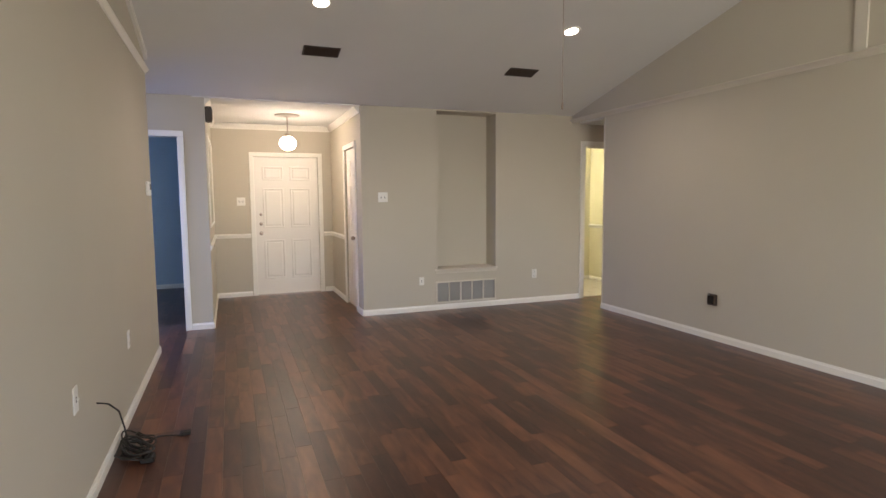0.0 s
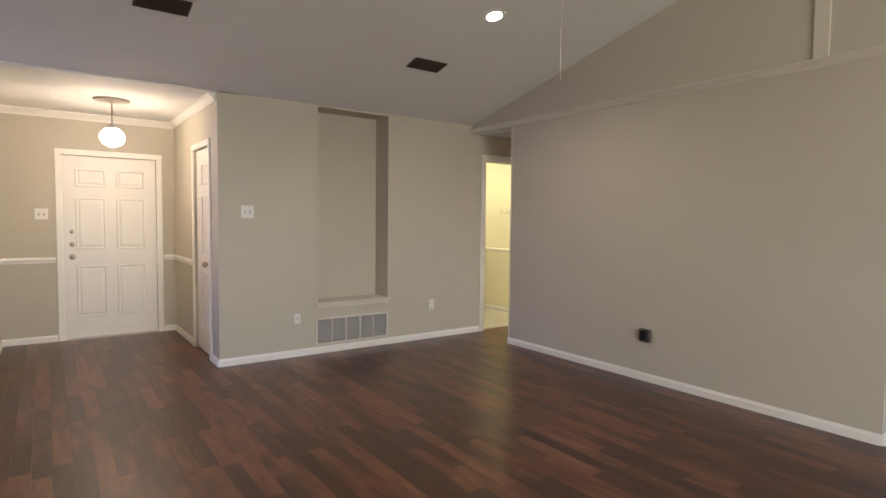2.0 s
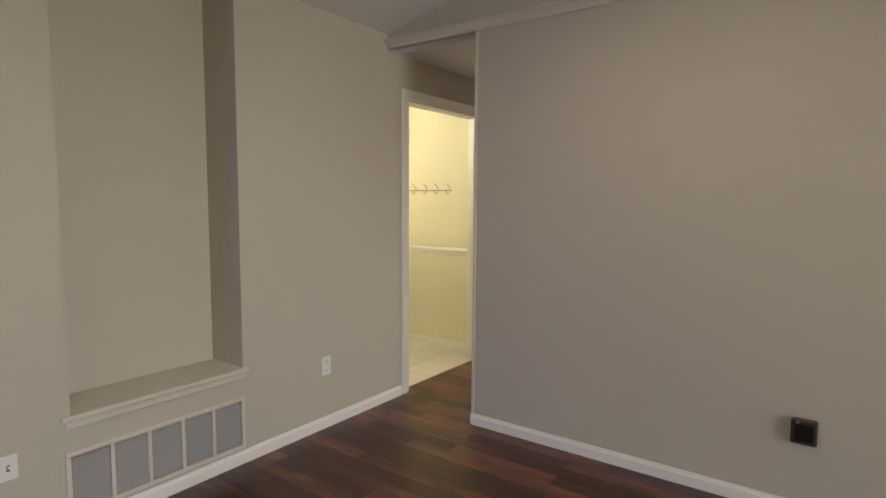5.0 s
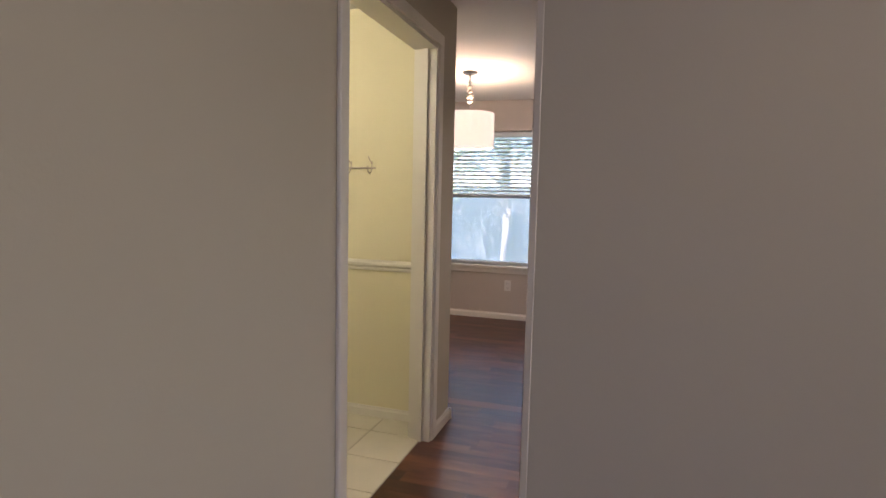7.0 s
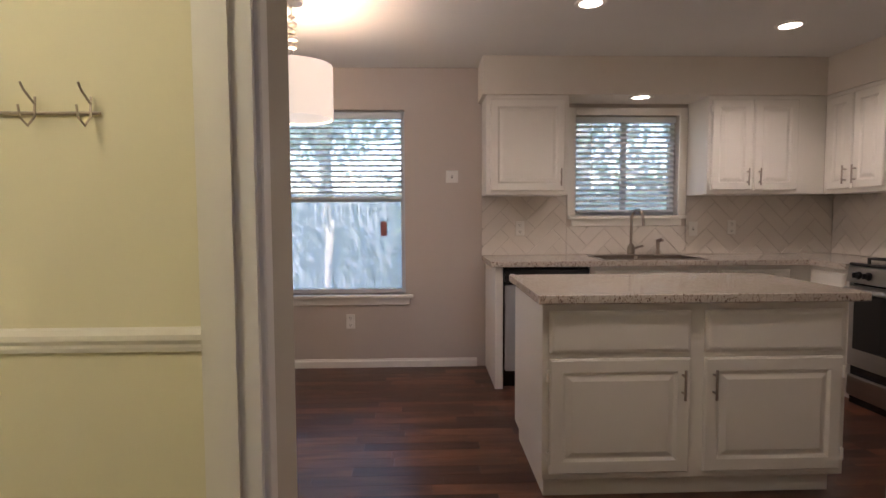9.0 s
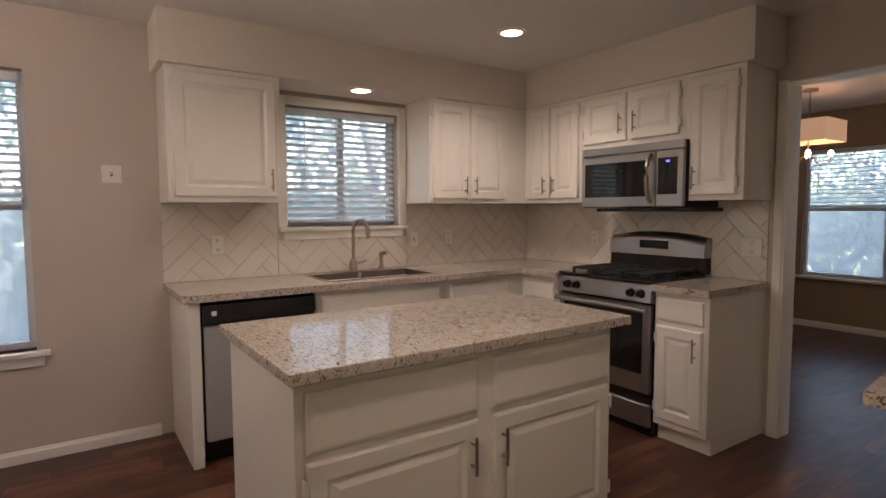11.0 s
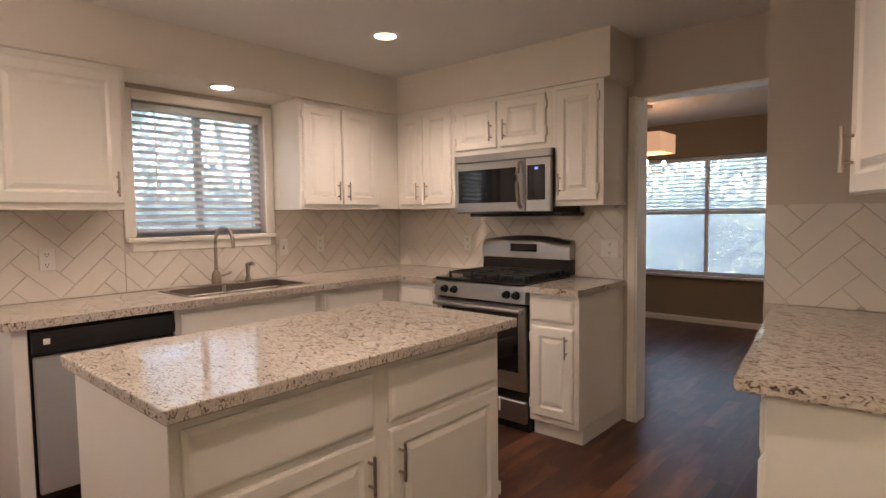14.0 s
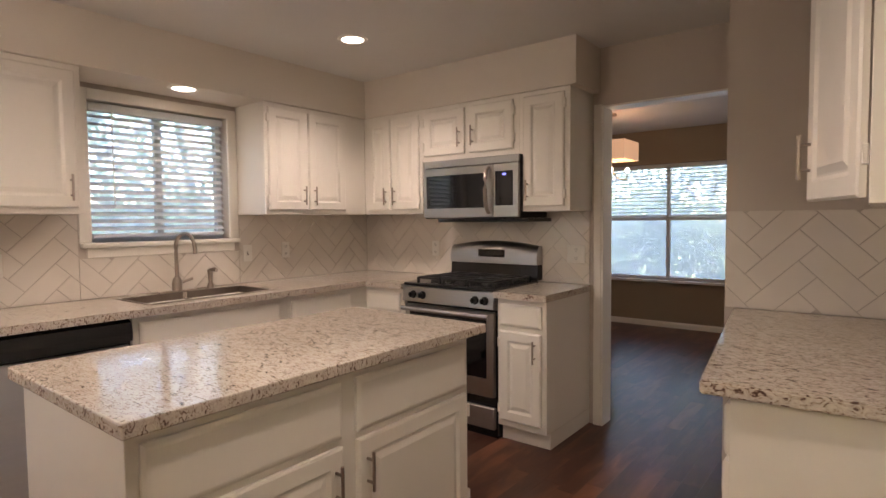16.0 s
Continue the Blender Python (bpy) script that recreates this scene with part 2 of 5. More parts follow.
def lathe(bm, c, prof, n=24):
    rings = []
    for r, z in prof:
        rings.append([bm.verts.new((c[0] + r * math.cos(2 * math.pi * i / n), c[1] + r * math.sin(2 * math.pi * i / n), c[2] + z)) for i in range(n)])
    for p, q in zip(rings, rings[1:]):
        for i in range(n):
            bm.faces.new((p[i], p[(i + 1) % n], q[(i + 1) % n], q[i]))
    return bm


def prism(bm, poly, axis, a, b):
    """Polygon of 2D points swept along an axis: the points are the other two axes in order."""
    def put(p, v):
        return {0: (v, p[0], p[1]), 1: (p[0], v, p[1]), 2: (p[0], p[1], v)}[axis]
    lo = [bm.verts.new(put(p, a)) for p in poly]
    hi = [bm.verts.new(put(p, b)) for p in poly]
    bm.faces.new(lo)
    bm.faces.new(hi[::-1])
    for i in range(len(poly)):
        j = (i + 1) % len(poly)
        bm.faces.new((lo[i], hi[i], hi[j], lo[j]))
    return bm


def tube(bm, pts, r, n=8):
    pts = [Vector(p) for p in pts]
    rings = []
    for i, p in enumerate(pts):
        d = (pts[min(i + 1, len(pts) - 1)] - pts[max(i - 1, 0)]).normalized()
        q = d.to_track_quat("Z", "Y").to_matrix()
        rings.append([bm.verts.new(p + q @ Vector((r * math.cos(2 * math.pi * k / n), r * math.sin(2 * math.pi * k / n), 0))) for k in range(n)])
    for p, q in zip(rings, rings[1:]):
        for k in range(n):
            bm.faces.new((p[k], p[(k + 1) % n], q[(k + 1) % n], q[k]))
    bm.faces.new(rings[0][::-1])
    bm.faces.new(rings[-1])
    return bm


def link(name, bm, material, smooth=False):
    bmesh.ops.recalc_face_normals(bm, faces=bm.faces)
    me = bpy.data.meshes.new(name)
    if smooth:
        for f in bm.faces:
            f.smooth = True
    bm.to_mesh(me)
    bm.free()
    me.materials.append(material)
    if smooth:
        me.set_sharp_from_angle(angle=radians(40))
    return new(name, me)


def thing(name, at, label, category, group=""):
    o = new(name)
    o.empty_display_size = 0.1
    o.location = at
    ORIGIN[o.name] = Vector(at)
    return tagged(o, label, category, group)


def part(name, bm, material, parent, label="", smooth=False):
    """bm in world metres; linked as one mesh under parent."""
    o0 = ORIGIN.get(parent.name, Vector((0, 0, 0)))
    if bm.verts:
        bmesh.ops.translate(bm, verts=bm.verts, vec=-o0)
    o = link(name, bm, material, smooth)
    o.parent = parent
    ORIGIN[o.name] = o0
    return tagged(o, label)


def setting(name, bm, material, label="", category="", smooth=False):
    return tagged(link(name, bm, material, smooth), label, category, "", "structure")


def N():
    return bmesh.new()


def wall(name, axis, a0, a1, b0, b1, z0, z1, material, holes=(), label="", category="wall"):
    """Wall along x (axis 0) or y (axis 1) from a0 to a1, faces at b0 and b1, with holes (u0, u1, v0, v1)."""
    us = sorted({a0, a1, *[h[0] for h in holes], *[h[1] for h in holes]})
    vs = sorted({z0, z1, *[h[2] for h in holes], *[h[3] for h in holes]})
    us, vs = [u for u in us if a0 <= u <= a1], [v for v in vs if z0 <= v <= z1]
    nu, nv = len(us) - 1, len(vs) - 1
    solid = [[not any(h[0] < (us[i] + us[i + 1]) / 2 < h[1] and h[2] < (vs[j] + vs[j + 1]) / 2 < h[3] for h in holes) for j in range(nv)] for i in range(nu)]
    bm = N()
    cache = {}

    def v(i, j, k):
        if (i, j, k) not in cache:
            u, w, t = us[i], vs[j], (b0, b1)[k]
            cache[i, j, k] = bm.verts.new((u, t, w) if axis == 0 else (t, u, w))
        return cache[i, j, k]
    for i in range(nu):
        for j in range(nv):
            if not solid[i][j]:
                continue
            for k in (0, 1):
                bm.faces.new((v(i, j, k), v(i + 1, j, k), v(i + 1, j + 1, k), v(i, j + 1, k)))
            for di, dj, p, q in ((-1, 0, (i, j), (i, j + 1)), (1, 0, (i + 1, j), (i + 1, j + 1)), (0, -1, (i, j), (i + 1, j)), (0, 1, (i, j + 1), (i + 1, j + 1))):
                ii, jj = i + di, j + dj
                if not (0 <= ii < nu and 0 <= jj < nv) or not solid[ii][jj]:
                    bm.faces.new((v(*p, 0), v(*q, 0), v(*q, 1), v(*p, 1)))
    return setting(name, bm, material, label, category)


def baseboard(axis, a0, a1, b, side, h=0.07, d=0.014):
    """Baseboard along x or y on the plane b, standing out towards side (+1 or -1)."""
    bm = N()
    prof = [(0, 0), (d, 0), (d, h * 0.72), (d * 0.55, h * 0.86), (d * 0.45, h), (0, h)]
    if axis == 0:
        prism(bm, [(b + side * p, z) for p, z in prof], 0, a0, a1)
    else:
        prism(bm, [(b + side * p, z) for p, z in prof], 1, a0, a1)
    return setting("baseboard", bm, WHITE, "white painted baseboard along the wall", "baseboard")


def trim_run(name, axis, a0, a1, b, side, z, prof, label, material=None):
    bm = N()
    prism(bm, [(b + side * p, z + q) for p, q in prof], axis, a0, a1)
    return setting(name, bm, material or WHITE, label, "trim")


RAILP = [(0, 0), (0.012, 0), (0.016, 0.012), (0.016, 0.02), (0.026, 0.032), (0.026, 0.046), (0.014, 0.058), (0.0, 0.062)]
CROWNP = [(0, 0), (0.012, 0), (0.018, 0.02), (0.05, 0.055), (0.06, 0.06), (0.06, 0.075), (0, 0.075)]


def casing(name, axis, a0, a1, top, b, side, w=0.062, d=0.018, label="white painted door casing", z0=0.0):
    """Casing round an opening from a0 to a1, on the plane b."""
    o = thing(name, (a0, b, 0) if axis == 0 else (b, a0, 0), label, "door casing")
    o["kind"] = "structure"
    for nm, u0, u1, v0, v1 in (("jamb_trim", a0 - w, a0, z0, top), ("jamb_trim", a1, a1 + w, z0, top), ("head_trim", a0 - w, a1 + w, top, top + w)):
        bm = N()
        lo, hi = sorted((b, b + side * d))
        if axis == 0:
            box(bm, u0, lo, v0, u1, hi, v1, 0.004)
        else:
            box(bm, lo, u0, v0, hi, u1, v1, 0.004)
        part(nm, bm, WHITE, o)
    return o

# ---- large structure ----
XE, YS, CK = 8.48, 2.64, 2.41
# slabs under the floors
bm = N()
box(bm, -3.5, -3.0, -0.2, 8.7, 10.4, -0.012)
floor_base = setting("floor", bm, DARKJ, "dark reddish-brown wood plank floor", "floor")
SL = lambda y: 2.51 + 0.25 * (6.4 - y)
RIDGE = 1.8
wall("wall_west", 1, -2.9, 5.54, -1.16, -1.025, 0, 3.75, PAINT, label="beige painted wall with light texture")
# unseen closing wall; its opening is added to let daylight in
wall("wall_south", 0, -1.16, 4.25, -3.0, -2.85, 0, 3.75, PAINT, [(-0.2, 2.8, 0.7, 2.4)], "unseen beige closing wall with an opening for daylight")
# wall with the recess, the laundry door and the entry
wall("wall_niche", 0, 1.10, 5.56, 6.40, 6.50, 0, 2.7, PAINT, [(2.06, 2.87, 0.488, 2.49), (4.23, 5.23, 0, 2.12), (2.04, 2.86, 0.09, 0.36)], "pale beige wall with a tall recess")
wall("wall_bedroom", 0, -3.4, -0.58, 6.42, 6.54, 0, 2.7, PAINT, [(-1.68, -0.86, 0, 2.08)], "beige wall beside the entry with a bedroom doorway")
wall("wall_entry_west", 1, 6.54, 8.46, -0.70, -0.58, 0, 2.52, PAINT, label="beige entry wall with chair rail")
wall("wall_entry_north", 0, -0.70, 1.3, 8.46, 8.6, 0, 2.6, PAINT, [(-0.02, 0.90, 0, 2.04)], "beige entry wall around the front door")
wall("wall_entry_east", 1, 6.50, 8.46, 1.10, 1.22, 0, 2.52, PAINT, [(6.72, 7.36, 0, 2.06)], "beige entry wall with a closet door")
wall("wall_hall_end", 1, 5.40, 10.2, -3.52, -3.4, 0, 2.7, BLUEP, label="pale hall end wall")
wall("wall_hall_south", 0, -3.4, -1.16, 5.42, 5.54, 0, 2.7, PAINT, label="beige hall wall")
wall("wall_bedroom_north", 0, -3.5, -0.7, 9.75, 9.87, 0, 2.6, BLUEP, label="blue painted bedroom wall")
wall("wall_bedroom_east", 1, 6.54, 9.75, -0.82, -0.71, 0, 2.6, BLUEP, label="blue painted bedroom wall")
# beige wall between living room and kitchen
wall("wall_beige", 1, 2.27, 5.70, 4.03, 4.33, 0, 2.44, PAINT, label="wide beige painted wall with faint smudges")
bm = N()
prism(bm, [(-2.85, 2.44), (6.40, 2.44), (6.40, 2.54), (RIDGE, SL(RIDGE) + 0.05), (-2.85, 2.56)], 0, 4.03, 4.15)
setting("wall_gable_east", bm, PAINT, "beige gable wall above the crown moulding", "wall")
wall("wall_return", 0, 4.33, 4.90, 2.27, 2.40, 0, 2.44, PAINT, label="short wall beside the beige wall")
bm = N()
box(bm, 4.33, 2.40, 0, 4.88, 4.42, 2.44)
box(bm, 4.88, 2.40, 0, 5.54, 3.13, 2.44)
setting("wall_block", bm, TAUPE, "taupe kitchen wall block behind the counter", "wall")
wall("wall_range", 0, 5.54, XE, YS - 0.13, YS, 0, CK, TAUPE, [(5.54, 6.35, 0, 2.05)], "taupe kitchen wall behind the range")
wall("wall_east", 1, -1.0, 8.2, XE, XE + 0.15, 0, 2.6, TAUPE, [(6.18, 7.38, 0.60, 2.08), (3.95, 4.80, 1.23, 2.04)], "taupe kitchen wall with two windows")
wall("wall_nook_north", 0, 5.42, XE, 8.0, 8.12, 0, 2.6, TAUPE, label="taupe breakfast nook wall")
wall("wall_laundry_east", 1, 6.50, 8.0, 5.42, 5.56, 0, 2.6, CREAM, label="cream laundry wall with chair rail")
wall("wall_laundry_west", 1, 6.50, 8.0, 3.9, 4.0, 0, 2.6, CREAM, label="cream laundry wall")
wall("wall_laundry_north", 0, 3.9, 5.42, 7.9, 8.0, 0, 2.6, CREAM, label="cream laundry wall")
wall("wall_dining_south", 0, 4.03, XE, -1.08, -0.95, 0, 2.6, DINP, [(6.20, 7.76, 0.58, 2.00)], "brown dining wall with a wide window")
wall("wall_dining_west", 1, -2.85, -1.08, 4.15, 4.25, 0, 2.6, PAINT, label="beige wall")
# ceilings
bm = N()
prism(bm, [(6.40, SL(6.4)), (RIDGE, SL(RIDGE)), (-2.85, 2.51), (-2.85, 2.66), (RIDGE, SL(RIDGE) + 0.15), (6.40, SL(6.4) + 0.15)], 0, -1.16, 4.03)
setting("ceiling", bm, CEIL, "white textured vaulted ceiling", "ceiling")
for nm, b in (("ceiling_kitchen", (4.15, 2.4, 5.56, 6.4)), ("ceiling_kitchen_east", (5.56, 2.4, XE, 8.0)), ("ceiling_dining", (4.15, -1.08, XE, 2.4)), ("ceiling_laundry", (3.9, 6.5, 5.42, 8.0)), ("ceiling_entry", (-0.7, 6.40, 1.25, 8.6))):
    z = 2.50 if nm == "ceiling_entry" else CK
    bm = N()
    box(bm, b[0], b[1], z, b[2], b[3], z + 0.1)
    setting(nm, bm, CEIL, "flat white textured ceiling", "ceiling")
bm = N()
box(bm, -3.5, 5.42, 2.51, -1.16, 6.42, 2.6)
box(bm, -3.5, 6.54, 2.51, -0.7, 9.87, 2.6)
setting("ceiling_hall", bm, CEIL, "flat white hall ceiling", "ceiling")
# soffits over the upper cabinets
bm = N()
box(bm, 8.12, 2.99, 2.13, XE, 5.59, CK)
box(bm, 6.37, YS, 2.13, XE, 2.99, CK)
setting("soffit", bm, SOFF, "boxed soffit above the kitchen cabinets", "soffit")
bm = N()
box(bm, 4.885, 3.135, 2.134, 5.03, 4.47, CK)
setting("soffit_side", bm, SOFF, "boxed soffit above the side cabinet", "soffit")
# recess behind the niche wall
bm = N()
box(bm, 2.00, 6.68, 0.45, 2.93, 6.75, 2.6)
box(bm, 2.00, 6.50, 0.45, 2.06, 6.68, 2.6)
box(bm, 2.87, 6.50, 0.45, 2.93, 6.68, 2.6)
box(bm, 2.06, 6.50, 2.49, 2.87, 6.68, 2.56)
setting("niche", bm, PAINT, "tall shallow recess in the wall", "recess")
bm = N()
box(bm, 2.02, 6.374, 0.495, 2.895, 6.68, 0.52, 0.008, 2)
box(bm, 2.035, 6.388, 0.462, 2.88, 6.399, 0.495, 0.003)
setting("niche_ledge", bm, TRIMB, "white painted wooden ledge of the recess", "ledge")
# baseboards
for a in ((0, 1.10, 4.165, 6.40, -1), (0, 5.30, 5.56, 6.40, -1), (1, 6.38, 7.9, 5.56, 1), (1, -2.85, 5.54, -1.025, 1), (1, 2.27, 5.70, 4.03, -1), (0, 4.03, 4.90, 2.27, -1), (0, 4.03, 4.33, 5.70, 1), (1, 6.42, 8.46, -0.58, 1),
          (0, -0.795, -0.58, 6.42, -1), (0, -0.58, -0.09, 8.46, -1), (0, 0.97, 1.10, 8.46, -1), (1, 7.43, 8.46, 1.10, -1), (1, 6.40, 6.65, 1.10, -1), (1, 5.60, 8.0, XE, -1), (0, -3.4, -0.82, 9.75, -1), (1, 6.54, 7.9, 5.42, -1),
          (0, 4.03, XE, -0.95, 1), (0, 5.56, XE, 8.0, -1), (0, 4.0, 5.42, 7.9, -1), (1, 4.42, 5.70, 4.33, 1)):
    baseboard(*a)
# crown and rails
trim_run("trim_crown", 1, 2.27, 6.40, 4.03, -1, 2.415, [(p * 0.7, q * 0.7) for p, q in CROWNP], "beige crown moulding on the wide wall", TRIMB)
trim_run("trim_crown_return", 0, 4.03, 5.5, 2.27, -1, 2.40, [(0, 0), (0.01, 0), (0.01, 0.04), (0, 0.04)], "narrow trim")
trim_run("trim_crown_west", 1, -2.85, 5.54, -1.025, 1, 2.53, [(p * 0.55, q * 0.55) for p, q in CROWNP], "white crown moulding on the wall")
bm = N()
prism(bm, [(2.655, 2.468), (2.745, 2.468), (2.745, SL(2.745)), (2.655, SL(2.655))], 0, 4.01, 4.03)
setting("trim_gable_board", bm, TRIMB, "vertical trim board on the gable wall", "trim")
bm = N()
prism(bm, [(5.54, SL(5.54) - 0.07), (5.54, SL(5.54)), (RIDGE, SL(RIDGE)), (RIDGE, SL(RIDGE) - 0.07)], 0, -1.025, -1.0)
setting("trim_rake_west", bm, WHITE, "white trim along the sloping ceiling", "trim")
for ax, a0, a1, b, s in ((0, -0.58, -0.09, 8.46, -1), (0, 0.97, 1.10, 8.46, -1), (1, 6.42, 8.46, -0.58, 1), (1, 7.43, 8.46, 1.10, -1)):
    trim_run("trim_chair_rail", ax, a0, a1, b, s, 0.86, RAILP, "white chair rail in the entry")
for ax, a0, a1, b, s in ((0, -0.58, 1.10, 8.46, -1), (1, 6.45, 8.46, -0.58, 1), (1, 6.45, 8.46, 1.10, -1)):
    trim_run("trim_crown_entry", ax, a0, a1, b, s, 2.425, CROWNP, "white crown moulding in the entry")
trim_run("trim_chair_rail_laundry", 1, 6.52, 7.9, 5.42, -1, 0.90, RAILP, "cream chair rail in the laundry")
# picture-frame moulding on the entry's side wall
bm = N()
for y0, z0, y1, z1 in ((6.7, 1.10, 8.2, 1.125), (6.7, 2.13, 8.2, 2.155), (6.7, 1.125, 6.725, 2.13), (8.175, 1.125, 8.2, 2.13)):
    box(bm, -0.58, y0, z0, -0.565, y1, z1, 0.004)
setting("trim_panel_moulding", bm, WHITE, "white panel moulding on the entry wall", "trim")
# casings
casing("casing_laundry", 0, 4.23, 5.23, 2.12, 6.40, -1)
casing("casing_bedroom", 0, -1.68, -0.86, 2.08, 6.42, -1)
casing("casing_front_door", 0, -0.02, 0.90, 2.04, 8.46, -1)
casing("casing_closet", 1, 6.72, 7.36, 2.06, 1.10, -1)
bm = N()
box(bm, 6.35, YS + 0.0005, 0, 6.40, YS + 0.018, 2.06, 0.004)
box(bm, 6.338, YS - 0.13, 0, 6.3495, YS + 0.012, 2.038)
setting("trim_dining_jamb", bm, WHITE, "white painted jamb of the dining opening", "trim")
bm = N()
box(bm, 5.545, YS - 0.125, 2.038, 6.3495, YS + 0.008, 2.0495, 0.002)
setting("trim_dining_head", bm, WHITE, "thin white head trim of the dining opening", "trim")
liner = thing("door_liner_laundry", (4.23, 6.4, 0), "white painted door lining", "door lining")
liner["kind"] = "structure"
for nm, b in (("jamb", (4.23, 6.395, 0, 4.25, 6.52, 2.12)), ("jamb", (5.21, 6.395, 0, 5.23, 6.52, 2.12)), ("head", (4.25, 6.395, 2.10, 5.21, 6.52, 2.12)), ("stop", (5.195, 6.44, 0, 5.21, 6.475, 2.10))):
    part(nm, box(N(), *b), WHITE, liner)
bm = N()
box(bm, 4.022, 5.68, 0.072, 4.0295, 5.7005, 2.41, 0.002)
setting("trim_corner_bead", bm, TRIMB, "pale corner bead on the end of the beige wall", "trim")
# corner post trim of the beige wall's end
bm = N()
box(bm, 4.27, 5.7005, 0, 4.345, 5.722, 2.44, 0.004)
box(bm, 4.3305, 5.62, 0.09, 4.345, 5.7005, 2.44, 0.004)
setting("trim_wall_end", bm, WHITE, "white trim on the end of the beige wall", "trim")
# outdoors
bm = N()
box(bm, -60, -60, -0.5, 70, 60, -0.25)
setting("ground", bm, GRASS, "green lawn around the house", "ground")
# unseen slabs over and around the house, added to keep daylight to the windows
bm = N()
box(bm, -4.0, -3.3, 4.0, 4.25, 10.6, 4.15)
box(bm, 4.25, -1.6, 4.0, 9.1, 10.6, 4.15)
for b in ((-4.0, -3.3, -3.9, 10.6), (-4.0, 10.5, 9.1, 10.6)):
    box(bm, b[0], b[1], -0.25, b[2], b[3], 4.0)
box(bm, 8.63, -1.3, 2.6, 9.1, 10.6, 2.75)
box(bm, 8.63, -1.3, 2.75, 8.73, 10.6, 4.0)
box(bm, -4.0, -3.1, 2.7, 4.2, -3.0, 4.0)
box(bm, 4.15, -1.3, 2.6, 8.7, -1.08, 4.0)
box(bm, 8.63, 8.12, -0.25, 8.73, 10.6, 2.6)
setting("roof", bm, BRICK, "unseen roof, eave and wall slabs that keep daylight out", "roof")

# ---- fronts, windows and fittings ----


def east_of(x0):
    """Fronts that face -x, standing out from the plane x0."""
    return lambda u, v, w: (x0 - w, u, v)


def north_of(y0):
    """Fronts that face +y, standing out from the plane y0."""
    return lambda u, v, w: (u, y0 + w, v)


def south_of(y0):
    return lambda u, v, w: (u, y0 - w, v)


def west_of(x0):
    return lambda u, v, w: (x0 + w, u, v)


def slab(bm, f, u0, u1, v0, v1, w0, w1, bevel=0.0):
    p, q = f(u0, v0, w0), f(u1, v1, w1)
    return box(bm, *[min(a, b) for a, b in zip(p, q)], *[max(a, b) for a, b in zip(p, q)], bevel)


def raised(bm, f, u0, u1, v0, v1, d=0.02, m=0.055):
    """Raised-panel front with a moulded edge."""
    steps = [(0, 0), (0.0, d - 0.006), (0.007, d), (m, d), (m + 0.012, d - 0.009), (m + 0.018, d - 0.009), (m + 0.04, d - 0.001)]
    if min(u1 - u0, v1 - v0) < 2 * m + 0.1:
        steps = [(0, 0), (0.0, d - 0.008), (0.010, d - 0.002), (0.018, d)]
    loops = []
    for i, w in steps:
        loops.append([bm.verts.new(f(*p, w)) for p in ((u0 + i, v0 + i), (u1 - i, v0 + i), (u1 - i, v1 - i), (u0 + i, v1 - i))])
    for a, b in zip(loops, loops[1:]):
        for k in range(4):
            bm.faces.new((a[k], a[(k + 1) % 4], b[(k + 1) % 4], b[k]))
    bm.faces.new(loops[-1])
    bm.faces.new(loops[0][::-1])
    return bm


def pull(f, u, v, parent, w=0.02, length=0.13):
    """Upright bar pull."""
    bm = N()
    cyl(bm, f(u, v - length / 2, w + 0.03), f(u, v + length / 2, w + 0.03), 0.0058, n=10)
    for dv in (-0.038, 0.038):
        cyl(bm, f(u, v + dv, w), f(u, v + dv, w + 0.03), 0.005, n=8)
    return part("handle", bm, STEELD, parent, "satin nickel bar pull", True)


def hinge(f, u, v, parent, w=0.02):
    bm = N()
    slab(bm, f, u - 0.006, u + 0.006, v - 0.028, v + 0.028, 0, w + 0.004, 0.003)
    return part("hinge", bm, CAB, parent)


def doorset(f, cab, u0, u1, v0, v1, handle=None, hv=None, hinges=None):
    bm = N()
    raised(bm, f, u0, u1, v0, v1)
    d = part("door", bm, CAB, cab)
    if handle:
        pull(f, u0 + 0.035 if handle < 0 else u1 - 0.035, hv, d)
    if hinges:
        uu = u0 - 0.006 if hinges < 0 else u1 + 0.006
        for vv in (v0 + 0.07, v1 - 0.07):
            hinge(f, uu, vv, d)
    return d


def drawer(f, cab, u0, u1, v0, v1):
    bm = N()
    raised(bm, f, u0, u1, v0, v1, m=0.2)
    return part("drawer_front", bm, CAB, cab)


